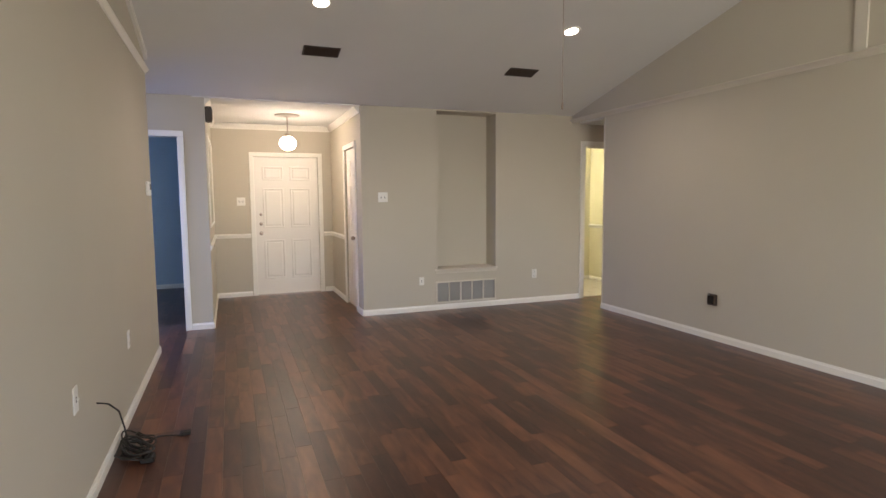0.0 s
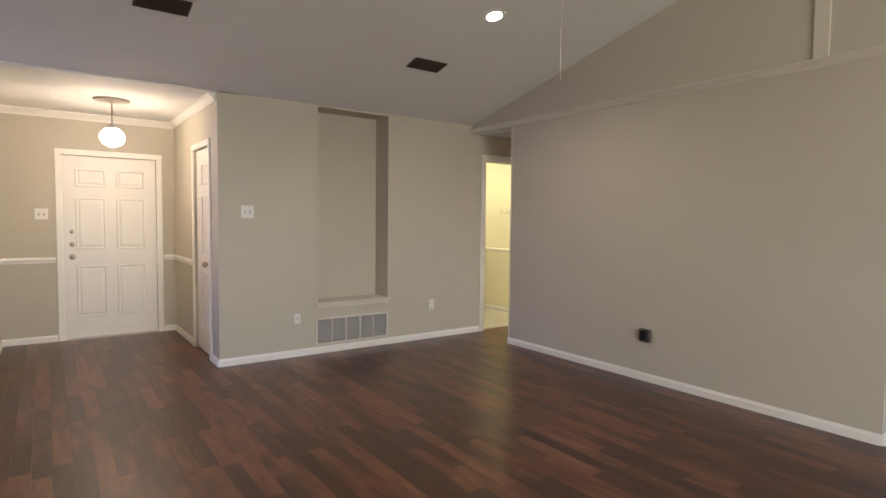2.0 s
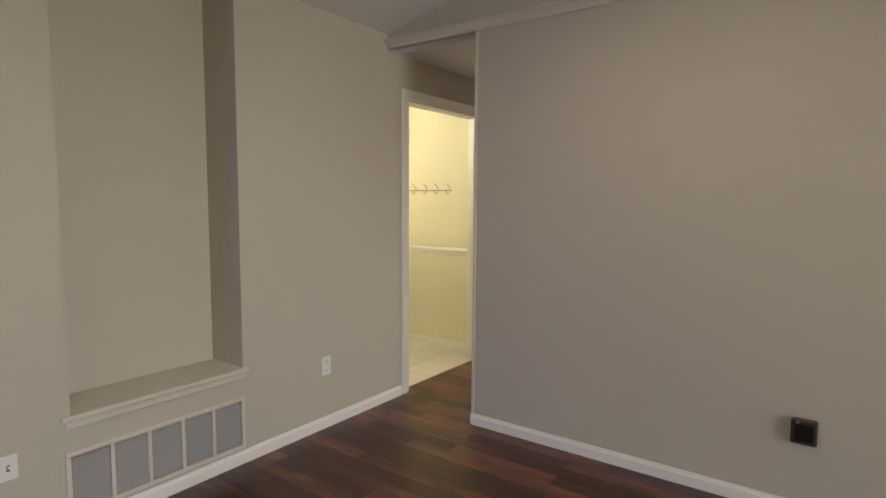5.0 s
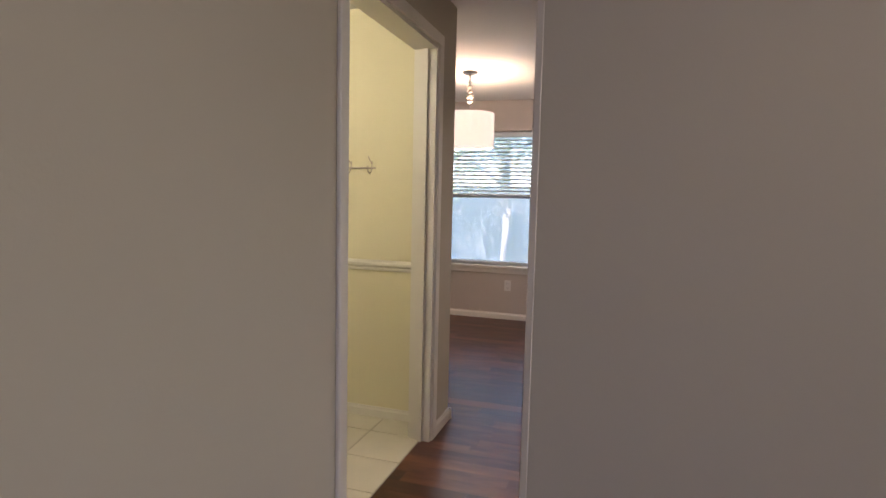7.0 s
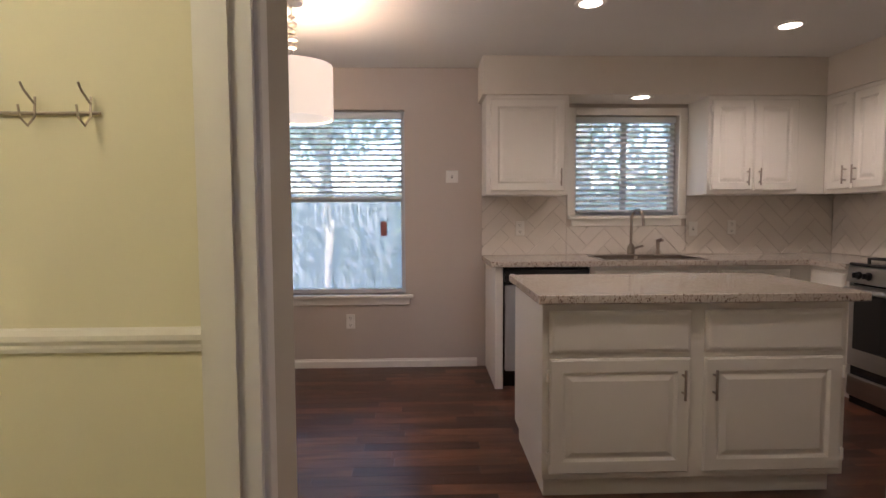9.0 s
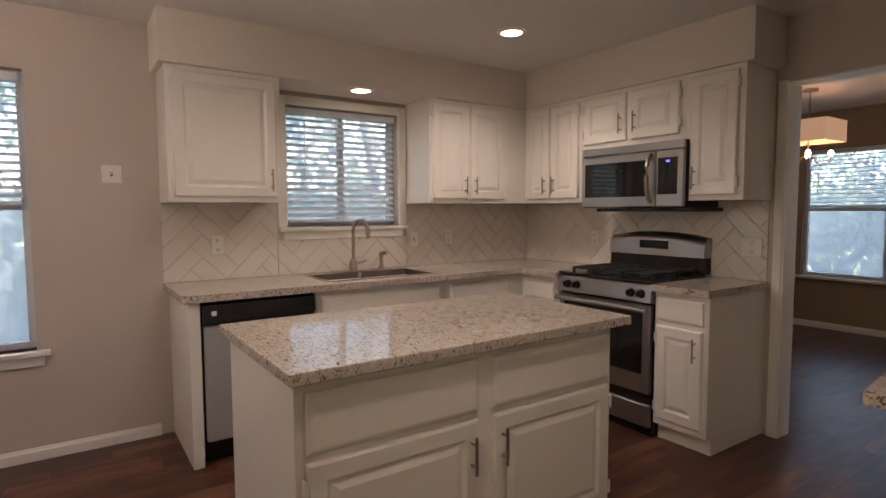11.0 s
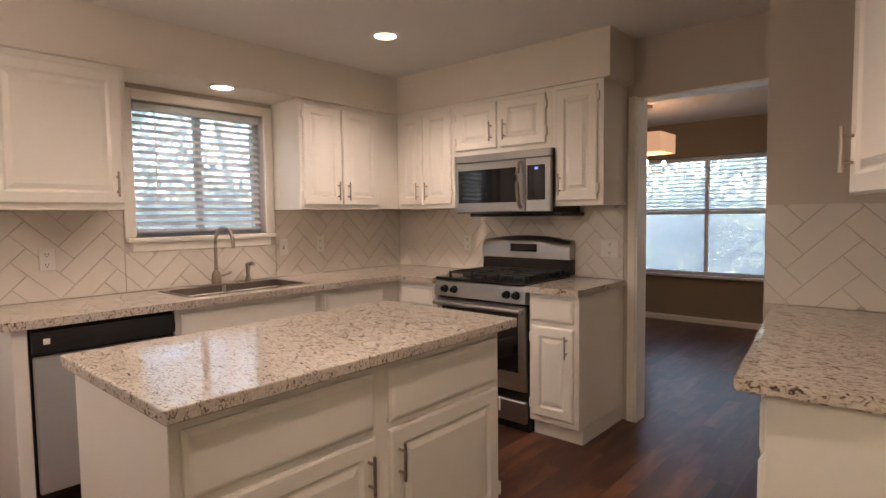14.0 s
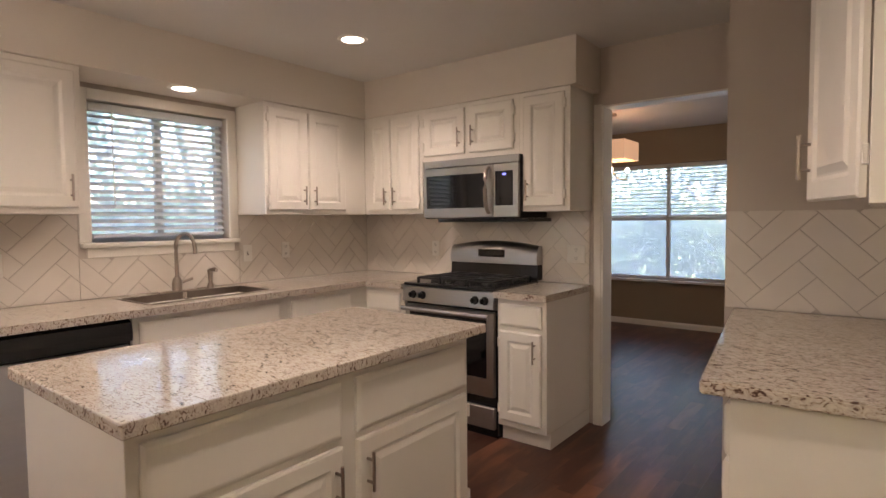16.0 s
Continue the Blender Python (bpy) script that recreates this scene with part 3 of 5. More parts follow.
def plate(f, u, v, kind, name, label, size=(0.072, 0.118), material=None):
    """Wall plate for switches or sockets."""
    o = thing(name, f(u, v, 0.0), label, name.replace("_", " "))
    bm = N()
    slab(bm, f, u - size[0] / 2, u + size[0] / 2, v - size[1] / 2, v + size[1] / 2, 0.0005, 0.007, 0.003)
    part("cover_plate", bm, material or PLASTIC, o)
    if kind == "socket":
        for dv in (-0.028, 0.028):
            bm = N()
            slab(bm, f, u - 0.017, u + 0.017, v + dv - 0.017, v + dv + 0.017, 0.007, 0.009, 0.0015)
            s = part("socket", bm, PLASTIC, o)
            bm = N()
            for du in (-0.007, 0.007):
                slab(bm, f, u + du - 0.0018, u + du + 0.0018, v + dv - 0.003, v + dv + 0.008, 0.0088, 0.0096)
            slab(bm, f, u - 0.003, u + 0.003, v + dv - 0.012, v + dv - 0.006, 0.0088, 0.0096)
            part("slots", bm, SLOT, s)
    else:
        for k in range(kind):
            du = (k - (kind - 1) / 2) * 0.046
            bm = N()
            slab(bm, f, u + du - 0.006, u + du + 0.006, v - 0.012, v + 0.012, 0.007, 0.008)
            part("toggle_slot", bm, SLOT, o)
            bm = N()
            slab(bm, f, u + du - 0.0045, u + du + 0.0045, v - 0.002, v + 0.009, 0.008, 0.018, 0.002)
            part("toggle", bm, PLASTIC, o)
    return o


# niche wall, beige wall, entry
NW, BE, LW = south_of(6.40), east_of(4.03), west_of(-1.025)
plate(NW, 1.36, 1.43, 2, "switch_plate", "white double toggle switch plate on the wall", (0.118, 0.118))
plate(NW, 3.45, 0.39, "socket", "wall_outlet", "white duplex outlet on the pale wall")
plate(NW, 1.84, 0.38, 1, "cable_plate", "white cable wall plate beside the recess", (0.065, 0.1))
plate(LW, 3.96, 0.50, "socket", "wall_outlet", "white duplex outlet low on the beige wall")
plate(LW, 2.62, 0.55, 1, "cable_plate", "white cable plate low on the beige wall")
plate(south_of(8.46), -0.21, 1.39, 2, "switch_plate", "white switch plate beside the front door", (0.118, 0.118))
plate(south_of(2.27), 4.30, 1.42, 1, "switch_plate", "white switch plate on the short wall")
plate(south_of(2.27), 4.45, 0.35, "socket", "wall_outlet", "white outlet on the short wall")

o = thing("wall_box", (4.03, 3.95, 0.40), "small dark brown box mounted on the beige wall", "wall box")
bm = N()
slab(bm, BE, 3.90, 4.00, 0.345, 0.455, 0.0005, 0.035, 0.006)
part("housing", bm, BROWN, o)
bm = N()
slab(bm, BE, 3.915, 3.985, 0.36, 0.44, 0.035, 0.04, 0.002)
part("lid", bm, BLACK, o)
bm = N()
cyl(bm, BE(3.975, 0.445, 0.03), BE(3.975, 0.445, 0.047), 0.006, n=10)
part("screw", bm, STEEL, o)

o = thing("thermostat", (-1.025, 5.24, 1.50), "small white thermostat on the beige wall", "thermostat")
bm = N()
slab(bm, LW, 5.18, 5.30, 1.45, 1.57, 0.0005, 0.03, 0.008)
part("case", bm, PLASTIC, o)
bm = N()
slab(bm, LW, 5.20, 5.27, 1.50, 1.55, 0.03, 0.033, 0.001)
part("display", bm, SLOT, o)

o = thing("door_chime", (-0.58, 6.62, 2.35), "dark brown wooden door chime box on the entry wall", "door chime")
bm = N()
box(bm, -0.579, 6.54, 2.27, -0.51, 6.68, 2.43, 0.006)
part("case", bm, BROWN, o)
bm = N()
for k in range(4):
    box(bm, -0.51, 6.56 + k * 0.03, 2.29, -0.505, 6.575 + k * 0.03, 2.41)
part("grille", bm, BLACK, o)

# return air grille in its opening
o = thing("return_air_grille", (2.45, 6.40, 0.09), "grey metal return air grille with louvres", "air grille")
GRM = mat("grille_metal", (0.40, 0.385, 0.36), 0.45, 0.0, vary=0.06, scale=10)
bm = N()
for a in ((2.03, 2.87, 0.085, 0.105), (2.03, 2.87, 0.345, 0.365), (2.03, 2.05, 0.105, 0.345), (2.85, 2.87, 0.105, 0.345)):
    slab(bm, NW, *a, 0.0005, 0.012, 0.002)
for k in range(1, 5):
    slab(bm, NW, 2.05 + k * 0.16 - 0.008, 2.05 + k * 0.16 + 0.008, 0.105, 0.345, -0.01, 0.010)
part("frame", bm, TRIMB, o, "pale painted grille frame")
bm = N()
slab(bm, NW, 2.05, 2.85, 0.105, 0.345, -0.085, -0.08)
part("backing", bm, SLOT, o)
for j in range(15):
    bm = N()
    z = 0.108 + j * 0.0158
    prism(bm, [(6.398, z), (6.400, z), (6.414, z + 0.013), (6.412, z + 0.013)], 0, 2.05, 2.85)
    part("louvre", bm, GRM, o)

# six-panel front door


def six_panel(name, f, u0, u1, top, label, knob_u, deadbolt=True, metal=STEELD, thick=0.04):
    o = thing(name, f((u0 + u1) / 2, 0, 0), label, "door")
    o["kind"] = "structure"
    w, st = u1 - u0, 0.115
    bm = N()
    slab(bm, f, u0, u1, 0.012, top, -thick, 0.0)
    part("leaf", bm, DOORW, o)
    cols = ((u0 + st, (u0 + u1) / 2 - 0.05), ((u0 + u1) / 2 + 0.05, u1 - st))
    for v0, v1 in ((0.24, 0.82), (1.00, 1.58), (1.70, 1.90)):
        for c0, c1 in cols:
            bm = N()
            steps = [(0, 0.0003), (0.004, 0.008), (0.014, 0.008), (0.028, 0.001), (0.05, 0.007)]
            loops = [[bm.verts.new(f(*p, d)) for p in ((c0 + i, v0 + i), (c1 - i, v0 + i), (c1 - i, v1 - i), (c0 + i, v1 - i))] for i, d in steps]
            for a, b in zip(loops, loops[1:]):
                for k in range(4):
                    bm.faces.new((a[k], a[(k + 1) % 4], b[(k + 1) % 4], b[k]))
            bm.faces.new(loops[-1])
            part("panel", bm, DOORW, o)
    for v, r, nm in ((0.92, 0.028, "knob"),) + (((1.06, 0.024, "deadbolt"), (1.20, 0.02, "latch")) if deadbolt else ()):
        bm = N()
        cyl(bm, f(knob_u, v, 0), f(knob_u, v, 0.012), r * 1.15)
        cyl(bm, f(knob_u, v, 0.012), f(knob_u, v, 0.04), r * 0.45)
        c = f(knob_u, v, 0.052)
        ball(bm, c, r)
        part(nm, bm, metal, o, "satin nickel door hardware" if metal is STEELD else "black door hardware", True)
    return o


six_panel("door_1", south_of(8.49), -0.018, 0.898, 2.038, "white six-panel front door, closed", 0.06)
bm = N()
box(bm, -0.02, 8.44, 0, 0.90, 8.60, 0.011, 0.003)
setting("threshold", bm, STEELD, "metal front door threshold", "threshold")
# unseen slab added to close the opening behind the leaf
bm = N()
box(bm, -0.02, 8.57, 0, 0.90, 8.62, 2.04)
setting("door_backing", bm, DOORW, "unseen slab closing the doorway behind the front door", "door frame")
six_panel("door_2", east_of(1.12), 6.722, 7.358, 2.055, "white panelled closet door, closed", 6.79, False)
o = six_panel("door_3", east_of(5.60), 1.66, 2.44, 2.04, "white door standing open beside the dining opening", 1.74, True, BLACK)

# ceiling vents and lights on the slope
TILT = Matrix.Rotation(-math.atan(0.25), 4, "X")


def on_slope(x, y):
    return Matrix.Translation((x, y, SL(y))) @ TILT


def ceiling_vent(m):
    o = thing("ceiling_vent", (0, 0, 0), "dark ceiling air vent with slats", "ceiling vent", "vents in the vaulted ceiling")
    bm = N()
    for b in ((-0.17, -0.085, -0.012, 0.17, -0.07, -0.001), (-0.17, 0.07, -0.012, 0.17, 0.085, -0.001), (-0.17, -0.07, -0.012, -0.155, 0.07, -0.001), (0.155, -0.07, -0.012, 0.17, 0.07, -0.001)):
        box(bm, *b, 0.002)
    part("frame", bm, BROWN, o)
    bm = N()
    box(bm, -0.155, -0.07, -0.004, 0.155, 0.07, -0.001)
    part("backing", bm, BLACK, o)
    for k in range(7):
        bm = N()
        y = -0.06 + k * 0.02
        prism(bm, [(y, -0.004), (y + 0.002, -0.004), (y + 0.014, -0.012), (y + 0.012, -0.012)], 0, -0.155, 0.155)
        part("slat", bm, BROWN, o)
    o.matrix_basis = m
    return o


v0 = ceiling_vent(on_slope(0.49, 5.27))
copy_thing(v0, on_slope(2.655, 5.345))


def can_light(m):
    o = thing("recessed_light", (0, 0, 0), "round recessed ceiling light, switched on", "ceiling light", "recessed lights")
    bm = N()
    lathe(bm, (0, 0, 0), [(0.062, -0.004), (0.066, -0.008), (0.085, -0.006), (0.088, -0.001)])
    part("trim_ring", bm, PLASTIC, o, smooth=True)
    bm = N()
    bmesh.ops.create_circle(bm, cap_ends=True, segments=24, radius=0.063, matrix=Matrix.Translation((0, 0, -0.005)))
    part("lens", bm, BULB, o, "glowing lens")
    o.matrix_basis = m
    return o


c0 = can_light(on_slope(0.38, 4.52))
# the can at x 5.6 is unseen, assumed from the island's lit front
for m in (on_slope(2.73, 4.51), pose(7.43, 3.75, CK), pose(8.20, 4.38, 2.13), pose(7.1, 5.1, CK), pose(5.6, 5.1, CK)):
    copy_thing(c0, m)

# pull chain of the ceiling fan under the ridge
o = thing("ceiling_fan", (1.35, 2.53, 3.46), "ceiling fan with a hanging pull chain", "ceiling fan")
bm = N()
cyl(bm, (1.35, 2.53, 3.47), (1.35, 2.53, 3.20), 0.012)
lathe(bm, (1.35, 2.53, 3.0), [(0.001, 0.22), (0.09, 0.20), (0.11, 0.12), (0.09, 0.02), (0.001, 0.0)])
part("motor", bm, PLASTIC, o, smooth=True)
for k in range(5):
    a = k * 2 * math.pi / 5 + 0.3
    bm = N()
    box(bm, 0.14, -0.06, -0.004, 0.60, 0.06, 0.004, 0.003)
    bmesh.ops.transform(bm, matrix=Matrix.Translation((1.35, 2.53, 3.12)) @ Matrix.Rotation(a, 4, "Z") @ Matrix.Rotation(0.2, 4, "X"), verts=bm.verts)
    part("blade", bm, PLASTIC, o)
bm = N()
cyl(bm, (1.35, 2.53, 3.0), (1.35, 2.53, 1.93), 0.0022, n=6)
lathe(bm, (1.35, 2.53, 1.88), [(0.001, 0.05), (0.005, 0.04), (0.006, 0.01), (0.001, 0.0)], 10)
part("pull_chain", bm, STEELD, o)

# entry pendant
o = thing("pendant_lamp", (0.37, 7.4, 2.5), "glass globe pendant lamp on a dark rod, lit", "pendant lamp")
bm = N()
lathe(bm, (0.37, 7.4, 2.5), [(0.16, -0.001), (0.15, -0.014), (0.05, -0.022), (0.012, -0.035), (0.001, -0.036)])
part("canopy", bm, STEELD, o, smooth=True)
bm = N()
cyl(bm, (0.37, 7.4, 2.47), (0.37, 7.4, 2.26), 0.007, n=10)
lathe(bm, (0.37, 7.4, 2.22), [(0.01, 0.05), (0.035, 0.03), (0.045, 0.0)])
part("rod", bm, STEELD, o, smooth=True)
bm = N()
lathe(bm, (0.37, 7.4, 2.05), [(0.03, 0.0), (0.08, 0.02), (0.11, 0.07), (0.105, 0.12), (0.07, 0.165), (0.045, 0.175)])
g = part("globe", bm, GLOBE, o, "glowing white glass globe", True)
g.visible_shadow = False

# cables on the floor by the wall
o = thing("cable_bundle", (-0.93, 3.3, 0), "tangled bundle of black cables on the floor", "cables")
rnd = random.Random(4)
for k in range(7):
    bm = N()
    pts, px, py = [], -0.90 + rnd.uniform(-0.03, 0.03), 3.3 + rnd.uniform(-0.1, 0.1)
    ph, rr = rnd.uniform(0, 6), rnd.uniform(0.04, 0.10)
    for i in range(26):
        a = ph + i * 0.42
        pts.append((max(-0.995, px + rr * math.cos(a) * (1 + 0.3 * math.sin(i * 0.5))), py + 1.6 * rr * math.sin(a * 0.9), 0.012 + k * 0.008 + 0.012 * (1 + math.sin(i * 0.8 + ph))))
    part("cable", tube(bm, pts, 0.0045, 6), CABLE, o, smooth=True)
bm = N()
part("cable", tube(bm, [(-1.012, 2.95, 0.42), (-0.97, 2.98, 0.40), (-0.94, 3.06, 0.33), (-0.93, 3.12, 0.22), (-0.93, 3.18, 0.12), (-0.92, 3.24, 0.05), (-0.90, 3.3, 0.02)], 0.0045, 6), CABLE, o, smooth=True)
bm = N()
part("cable", tube(bm, [(-0.88, 3.34, 0.03), (-0.80, 3.36, 0.05), (-0.74, 3.40, 0.03), (-0.68, 3.42, 0.012), (-0.66, 3.47, 0.012)], 0.0045, 6), CABLE, o, smooth=True)
bm = N()
box(bm, -0.70, 3.43, 0.004, -0.64, 3.48, 0.022, 0.004)
part("plug", bm, CABLE, o)
bm = N()
box(bm, -0.87, 3.12, 0.001, -0.80, 3.20, 0.03, 0.006)
part("plug", bm, CABLE, o)

# laundry: hooks and tiled floor
o = thing("hook_rack", (5.42, 6.9, 1.50), "metal rail with coat hooks on the laundry wall", "hook rack")
bm = N()
cyl(bm, (5.412, 6.83, 1.50), (5.412, 7.43, 1.50), 0.005, n=8)
part("rail", bm, STEELD, o)
for k in range(5):
    y = 6.85 + k * 0.135
    bm = N()
    tube(bm, [(5.41, y, 1.54), (5.405, y, 1.49), (5.38, y, 1.465), (5.355, y, 1.48), (5.35, y, 1.51)], 0.003, 6)
    tube(bm, [(5.41, y, 1.52), (5.37, y, 1.55), (5.36, y, 1.565)], 0.003, 6)
    part("hook", bm, STEELD, o, smooth=True)

# ---- windows ----


def window(name, axis, c, u0, u1, v0, v1, label, mull=None, rail=None, side=1, grid=False):
    """Window in a wall: frame, sashes and panes. c: the plane of the glass."""
    o = thing(name, (c, u0, v0) if axis == 1 else (u0, c, v0), label, "window")
    o["kind"] = "structure"

    def b(bm, a0, a1, z0, z1, d0, d1, bev=0.003):
        if axis == 1:
            return box(bm, c + d0, a0, z0, c + d1, a1, z1, bev)
        return box(bm, a0, c + d0, z0, a1, c + d1, z1, bev)
    t = 0.035
    for nm, *q in (("window_frame", u0, u1, v0, v0 + t), ("window_frame", u0, u1, v1 - t, v1), ("window_frame", u0, u0 + t, v0 + t, v1 - t), ("window_frame", u1 - t, u1, v0 + t, v1 - t)):
        bm = N()
        b(bm, *q, -0.02, 0.03)
        part(nm, bm, ALU, o)
    us = [u0 + t] + ([mull] if mull else []) + [u1 - t]
    vs = [v0 + t] + ([rail] if rail else []) + [v1 - t]
    if mull:
        bm = N()
        b(bm, mull - 0.022, mull + 0.022, v0 + t, v1 - t, -0.015, 0.025)
        part("mullion", bm, ALU, o)
    if rail:
        bm = N()
        b(bm, u0 + t, u1 - t, rail - 0.02, rail + 0.02, -0.025, 0.02)
        part("meeting_rail", bm, ALU, o)
    for i in range(len(us) - 1):
        for j in range(len(vs) - 1):
            bm = N()
            b(bm, us[i], us[i + 1], vs[j], vs[j + 1], 0.002, 0.006, 0)
            p = part("pane", bm, GLASS, o)
            p.visible_shadow = False
    # sheet added outside the panes to veil the bright outdoors
    bm = N()
    d = 0.034 if axis == 1 else -0.034
    b(bm, u0 + 0.01, u1 - 0.01, v0 + 0.01, v1 - 0.01, min(d, d + 0.0006), max(d, d + 0.0006), 0)
    part("haze_screen", bm, HAZE, o, "pale sheet hazing the view, in place of an insect screen")
    return o


def blinds(name, axis, c, u0, u1, v0, v1, label, step=0.042, tilt=0.25, sgn=1):
    o = thing(name, (c, u0, v1) if axis == 1 else (u0, c, v1), label, "blinds")
    bm = N()
    if axis == 1:
        box(bm, c - 0.028, u0, v1 - 0.045, c + 0.028, u1, v1, 0.003)
    else:
        box(bm, u0, c - 0.028, v1 - 0.045, u1, c + 0.028, v1, 0.003)
    part("head_rail", bm, BLIND, o)
    n = int((v1 - 0.06 - v0) / step)
    h = 0.024
    for k in range(n):
        z = v1 - 0.075 - k * step
        bm = N()
        dz, dx = h * math.sin(tilt) * sgn, h * math.cos(tilt)
        poly = [(c - dx, z - dz - 0.0014), (c + dx, z + dz - 0.0014), (c + dx, z + dz + 0.0014), (c, z + 0.004), (c - dx, z - dz + 0.0014)]
        prism(bm, poly, 1 if axis == 1 else 0, u0 + 0.005, u1 - 0.005)
        part("slat", bm, BLIND, o)
    zb = v1 - 0.075 - n * step
    bm = N()
    if axis == 1:
        box(bm, c - 0.02, u0 + 0.005, zb - 0.01, c + 0.02, u1 - 0.005, zb + 0.012, 0.003)
    else:
        box(bm, u0 + 0.005, c - 0.02, zb - 0.01, u1 - 0.005, c + 0.02, zb + 0.012, 0.003)
    part("bottom_rail", bm, BLIND, o)
    for f in (0.15, 0.5, 0.85):
        u = u0 + (u1 - u0) * f
        bm = N()
        for dc in (-0.026, 0.026):
            p = (c + dc, u) if axis == 1 else (u, c + dc)
            cyl(bm, (*p, v1 - 0.05), (*p, zb), 0.001, n=5)
        part("ladder_cord", bm, BLIND, o)
    bm = N()
    p = (c - 0.04, u1 - 0.12) if axis == 1 else (u1 - 0.12, c + 0.04)
    cyl(bm, (*p, v1 - 0.03), (*p, v1 - (v1 - v0) * 0.75), 0.004, n=6)
    part("tilt_wand", bm, PLASTIC, o)
    return o


window("window_1", 1, XE + 0.10, 6.18, 7.38, 0.60, 2.08, "white sash window in the breakfast nook", rail=1.37)
window("window_2", 1, XE + 0.10, 3.95, 4.80, 1.23, 2.04, "sliding window above the sink", mull=4.37)
window("window_3", 0, -1.03, 6.20, 7.76, 0.58, 2.00, "wide dining window with four panes", mull=6.98, rail=1.33)
blinds("window_blinds", 1, XE + 0.045, 6.20, 7.36, 1.38, 2.06, "white horizontal blinds raised halfway in the nook window", 0.043, 0.4)
blinds("window_blinds", 1, XE + 0.045, 3.965, 4.785, 1.24, 2.03, "white horizontal blinds lowered over the sink window", 0.043, 0.5)
blinds("window_blinds", 0, -1.00, 6.22, 7.74, 1.34, 1.99, "white blinds in the upper dining window", 0.046, 0.05)
for nm, y0, y1, z, lab in (("sill_nook", 6.12, 7.44, 0.60, "white window sill in the nook"), ("sill_sink", 3.89, 4.86, 1.23, "white window sill above the sink")):
    bm = N()
    box(bm, XE - 0.045, y0, z - 0.028, XE + 0.08, y1, z, 0.006, 2)
    box(bm, XE - 0.018, y0 + 0.03, z - 0.085, XE - 0.001, y1 - 0.03, z - 0.028, 0.004)
    setting(nm, bm, WHITE, lab, "window sill")
bm = N()
box(bm, 6.14, -0.96, 0.55, 7.82, -0.90, 0.58, 0.006)
setting("sill_dining", bm, WHITE, "window sill in the dining room", "window sill")
for y0, y1, z0, z1 in ((3.885, 3.95, 1.23, 2.10), (4.80, 4.865, 1.23, 2.10), (3.95, 4.80, 2.04, 2.10)):
    bm = N()
    box(bm, XE - 0.016, y0, z0, XE - 0.0005, y1, z1, 0.003)
    setting("trim_sink_window", bm, WHITE, "white casing around the sink window", "trim")
o = thing("window_tag", (XE + 0.09, 6.34, 1.12), "small red and white tag on the window pane", "tag")
bm = N()
box(bm, XE + 0.092, 6.335, 1.07, XE + 0.098, 6.385, 1.19)
part("tag_sheet", bm, REDTAG, o)
EW = east_of(XE)
plate(EW, 6.63, 0.38, "socket", "wall_outlet", "white duplex outlet below the nook window")
plate(EW, 5.80, 1.55, 1, "wall_plate", "small white wall plate beside the cabinets", (0.10, 0.10))

# nook drum pendant
o = thing("drum_pendant", (7.10, 6.74, CK), "white fabric drum pendant lamp, lit", "pendant lamp")
bm = N()
lathe(bm, (7.10, 6.74, CK), [(0.065, -0.001), (0.06, -0.02), (0.012, -0.03), (0.001, -0.03)])
part("canopy", bm, STEEL, o, smooth=True)
bm = N()
cyl(bm, (7.10, 6.74, CK - 0.02), (7.10, 6.74, 2.10), 0.005, n=8)
for k, r in enumerate((0.02, 0.03, 0.026, 0.036, 0.028)):
    ball(bm, (7.10, 6.74, 2.32 - k * 0.04), r, 0.6, 12)
part("stem", bm, STEEL, o, smooth=True)
bm = N()
lathe(bm, (7.10, 6.74, 1.77), [(0.215, 0.0), (0.215, 0.29), (0.210, 0.29), (0.210, 0.0), (0.215, 0.0)], 40)
s = part("shade", bm, SHADE, o, "white fabric drum shade", True)
s.visible_shadow = False
bm = N()
bmesh.ops.create_circle(bm, cap_ends=True, segments=40, radius=0.208, matrix=Matrix.Translation((7.10, 6.74, 1.78)))
d = part("diffuser", bm, SHADE, o, "white diffuser")
d.visible_shadow = False

# dining chandelier
o = thing("chandelier", (7.15, 0.45, CK), "dining chandelier with square fabric shade, lit", "chandelier")
bm = N()
cyl(bm, (7.15, 0.45, CK), (7.15, 0.45, 1.86), 0.008, n=8)
cyl(bm, (7.15, 0.45, CK), (7.15, 0.45, CK - 0.025), 0.06)
part("stem", bm, STEELD, o)
bm = N()
for b in ((6.93, 0.24, 7.37, 0.245), (6.93, 0.655, 7.37, 0.66), (6.93, 0.245, 6.935, 0.655), (7.365, 0.245, 7.37, 0.655)):
    box(bm, b[0], b[1], 1.93, b[2], b[3], 2.12)
s = part("shade", bm, SHADED, o, "amber lit fabric shade")
s.visible_shadow = False
for k in range(4):
    a = k * math.pi / 2 + 0.4
    bm = N()
    tube(bm, [(7.15, 0.45, 1.86), (7.15 + 0.08 * math.cos(a), 0.45 + 0.08 * math.sin(a), 1.74), (7.15 + 0.16 * math.cos(a), 0.45 + 0.16 * math.sin(a), 1.74), (7.15 + 0.17 * math.cos(a), 0.45 + 0.17 * math.sin(a), 1.80)], 0.007, 6)
    part("arm", bm, STEELD, o, smooth=True)
    bm = N()
    ball(bm, (7.15 + 0.17 * math.cos(a), 0.45 + 0.17 * math.sin(a), 1.83), 0.022, 1.3, 10)
    part("bulb", bm, BULB, o, "glowing bulb", True)

# ---- kitchen ----
FX, FY = 7.88, 3.24
SINKF, RANGEF, UPX, UPY = east_of(FX), north_of(FY), east_of(8.15), north_of(2.97)


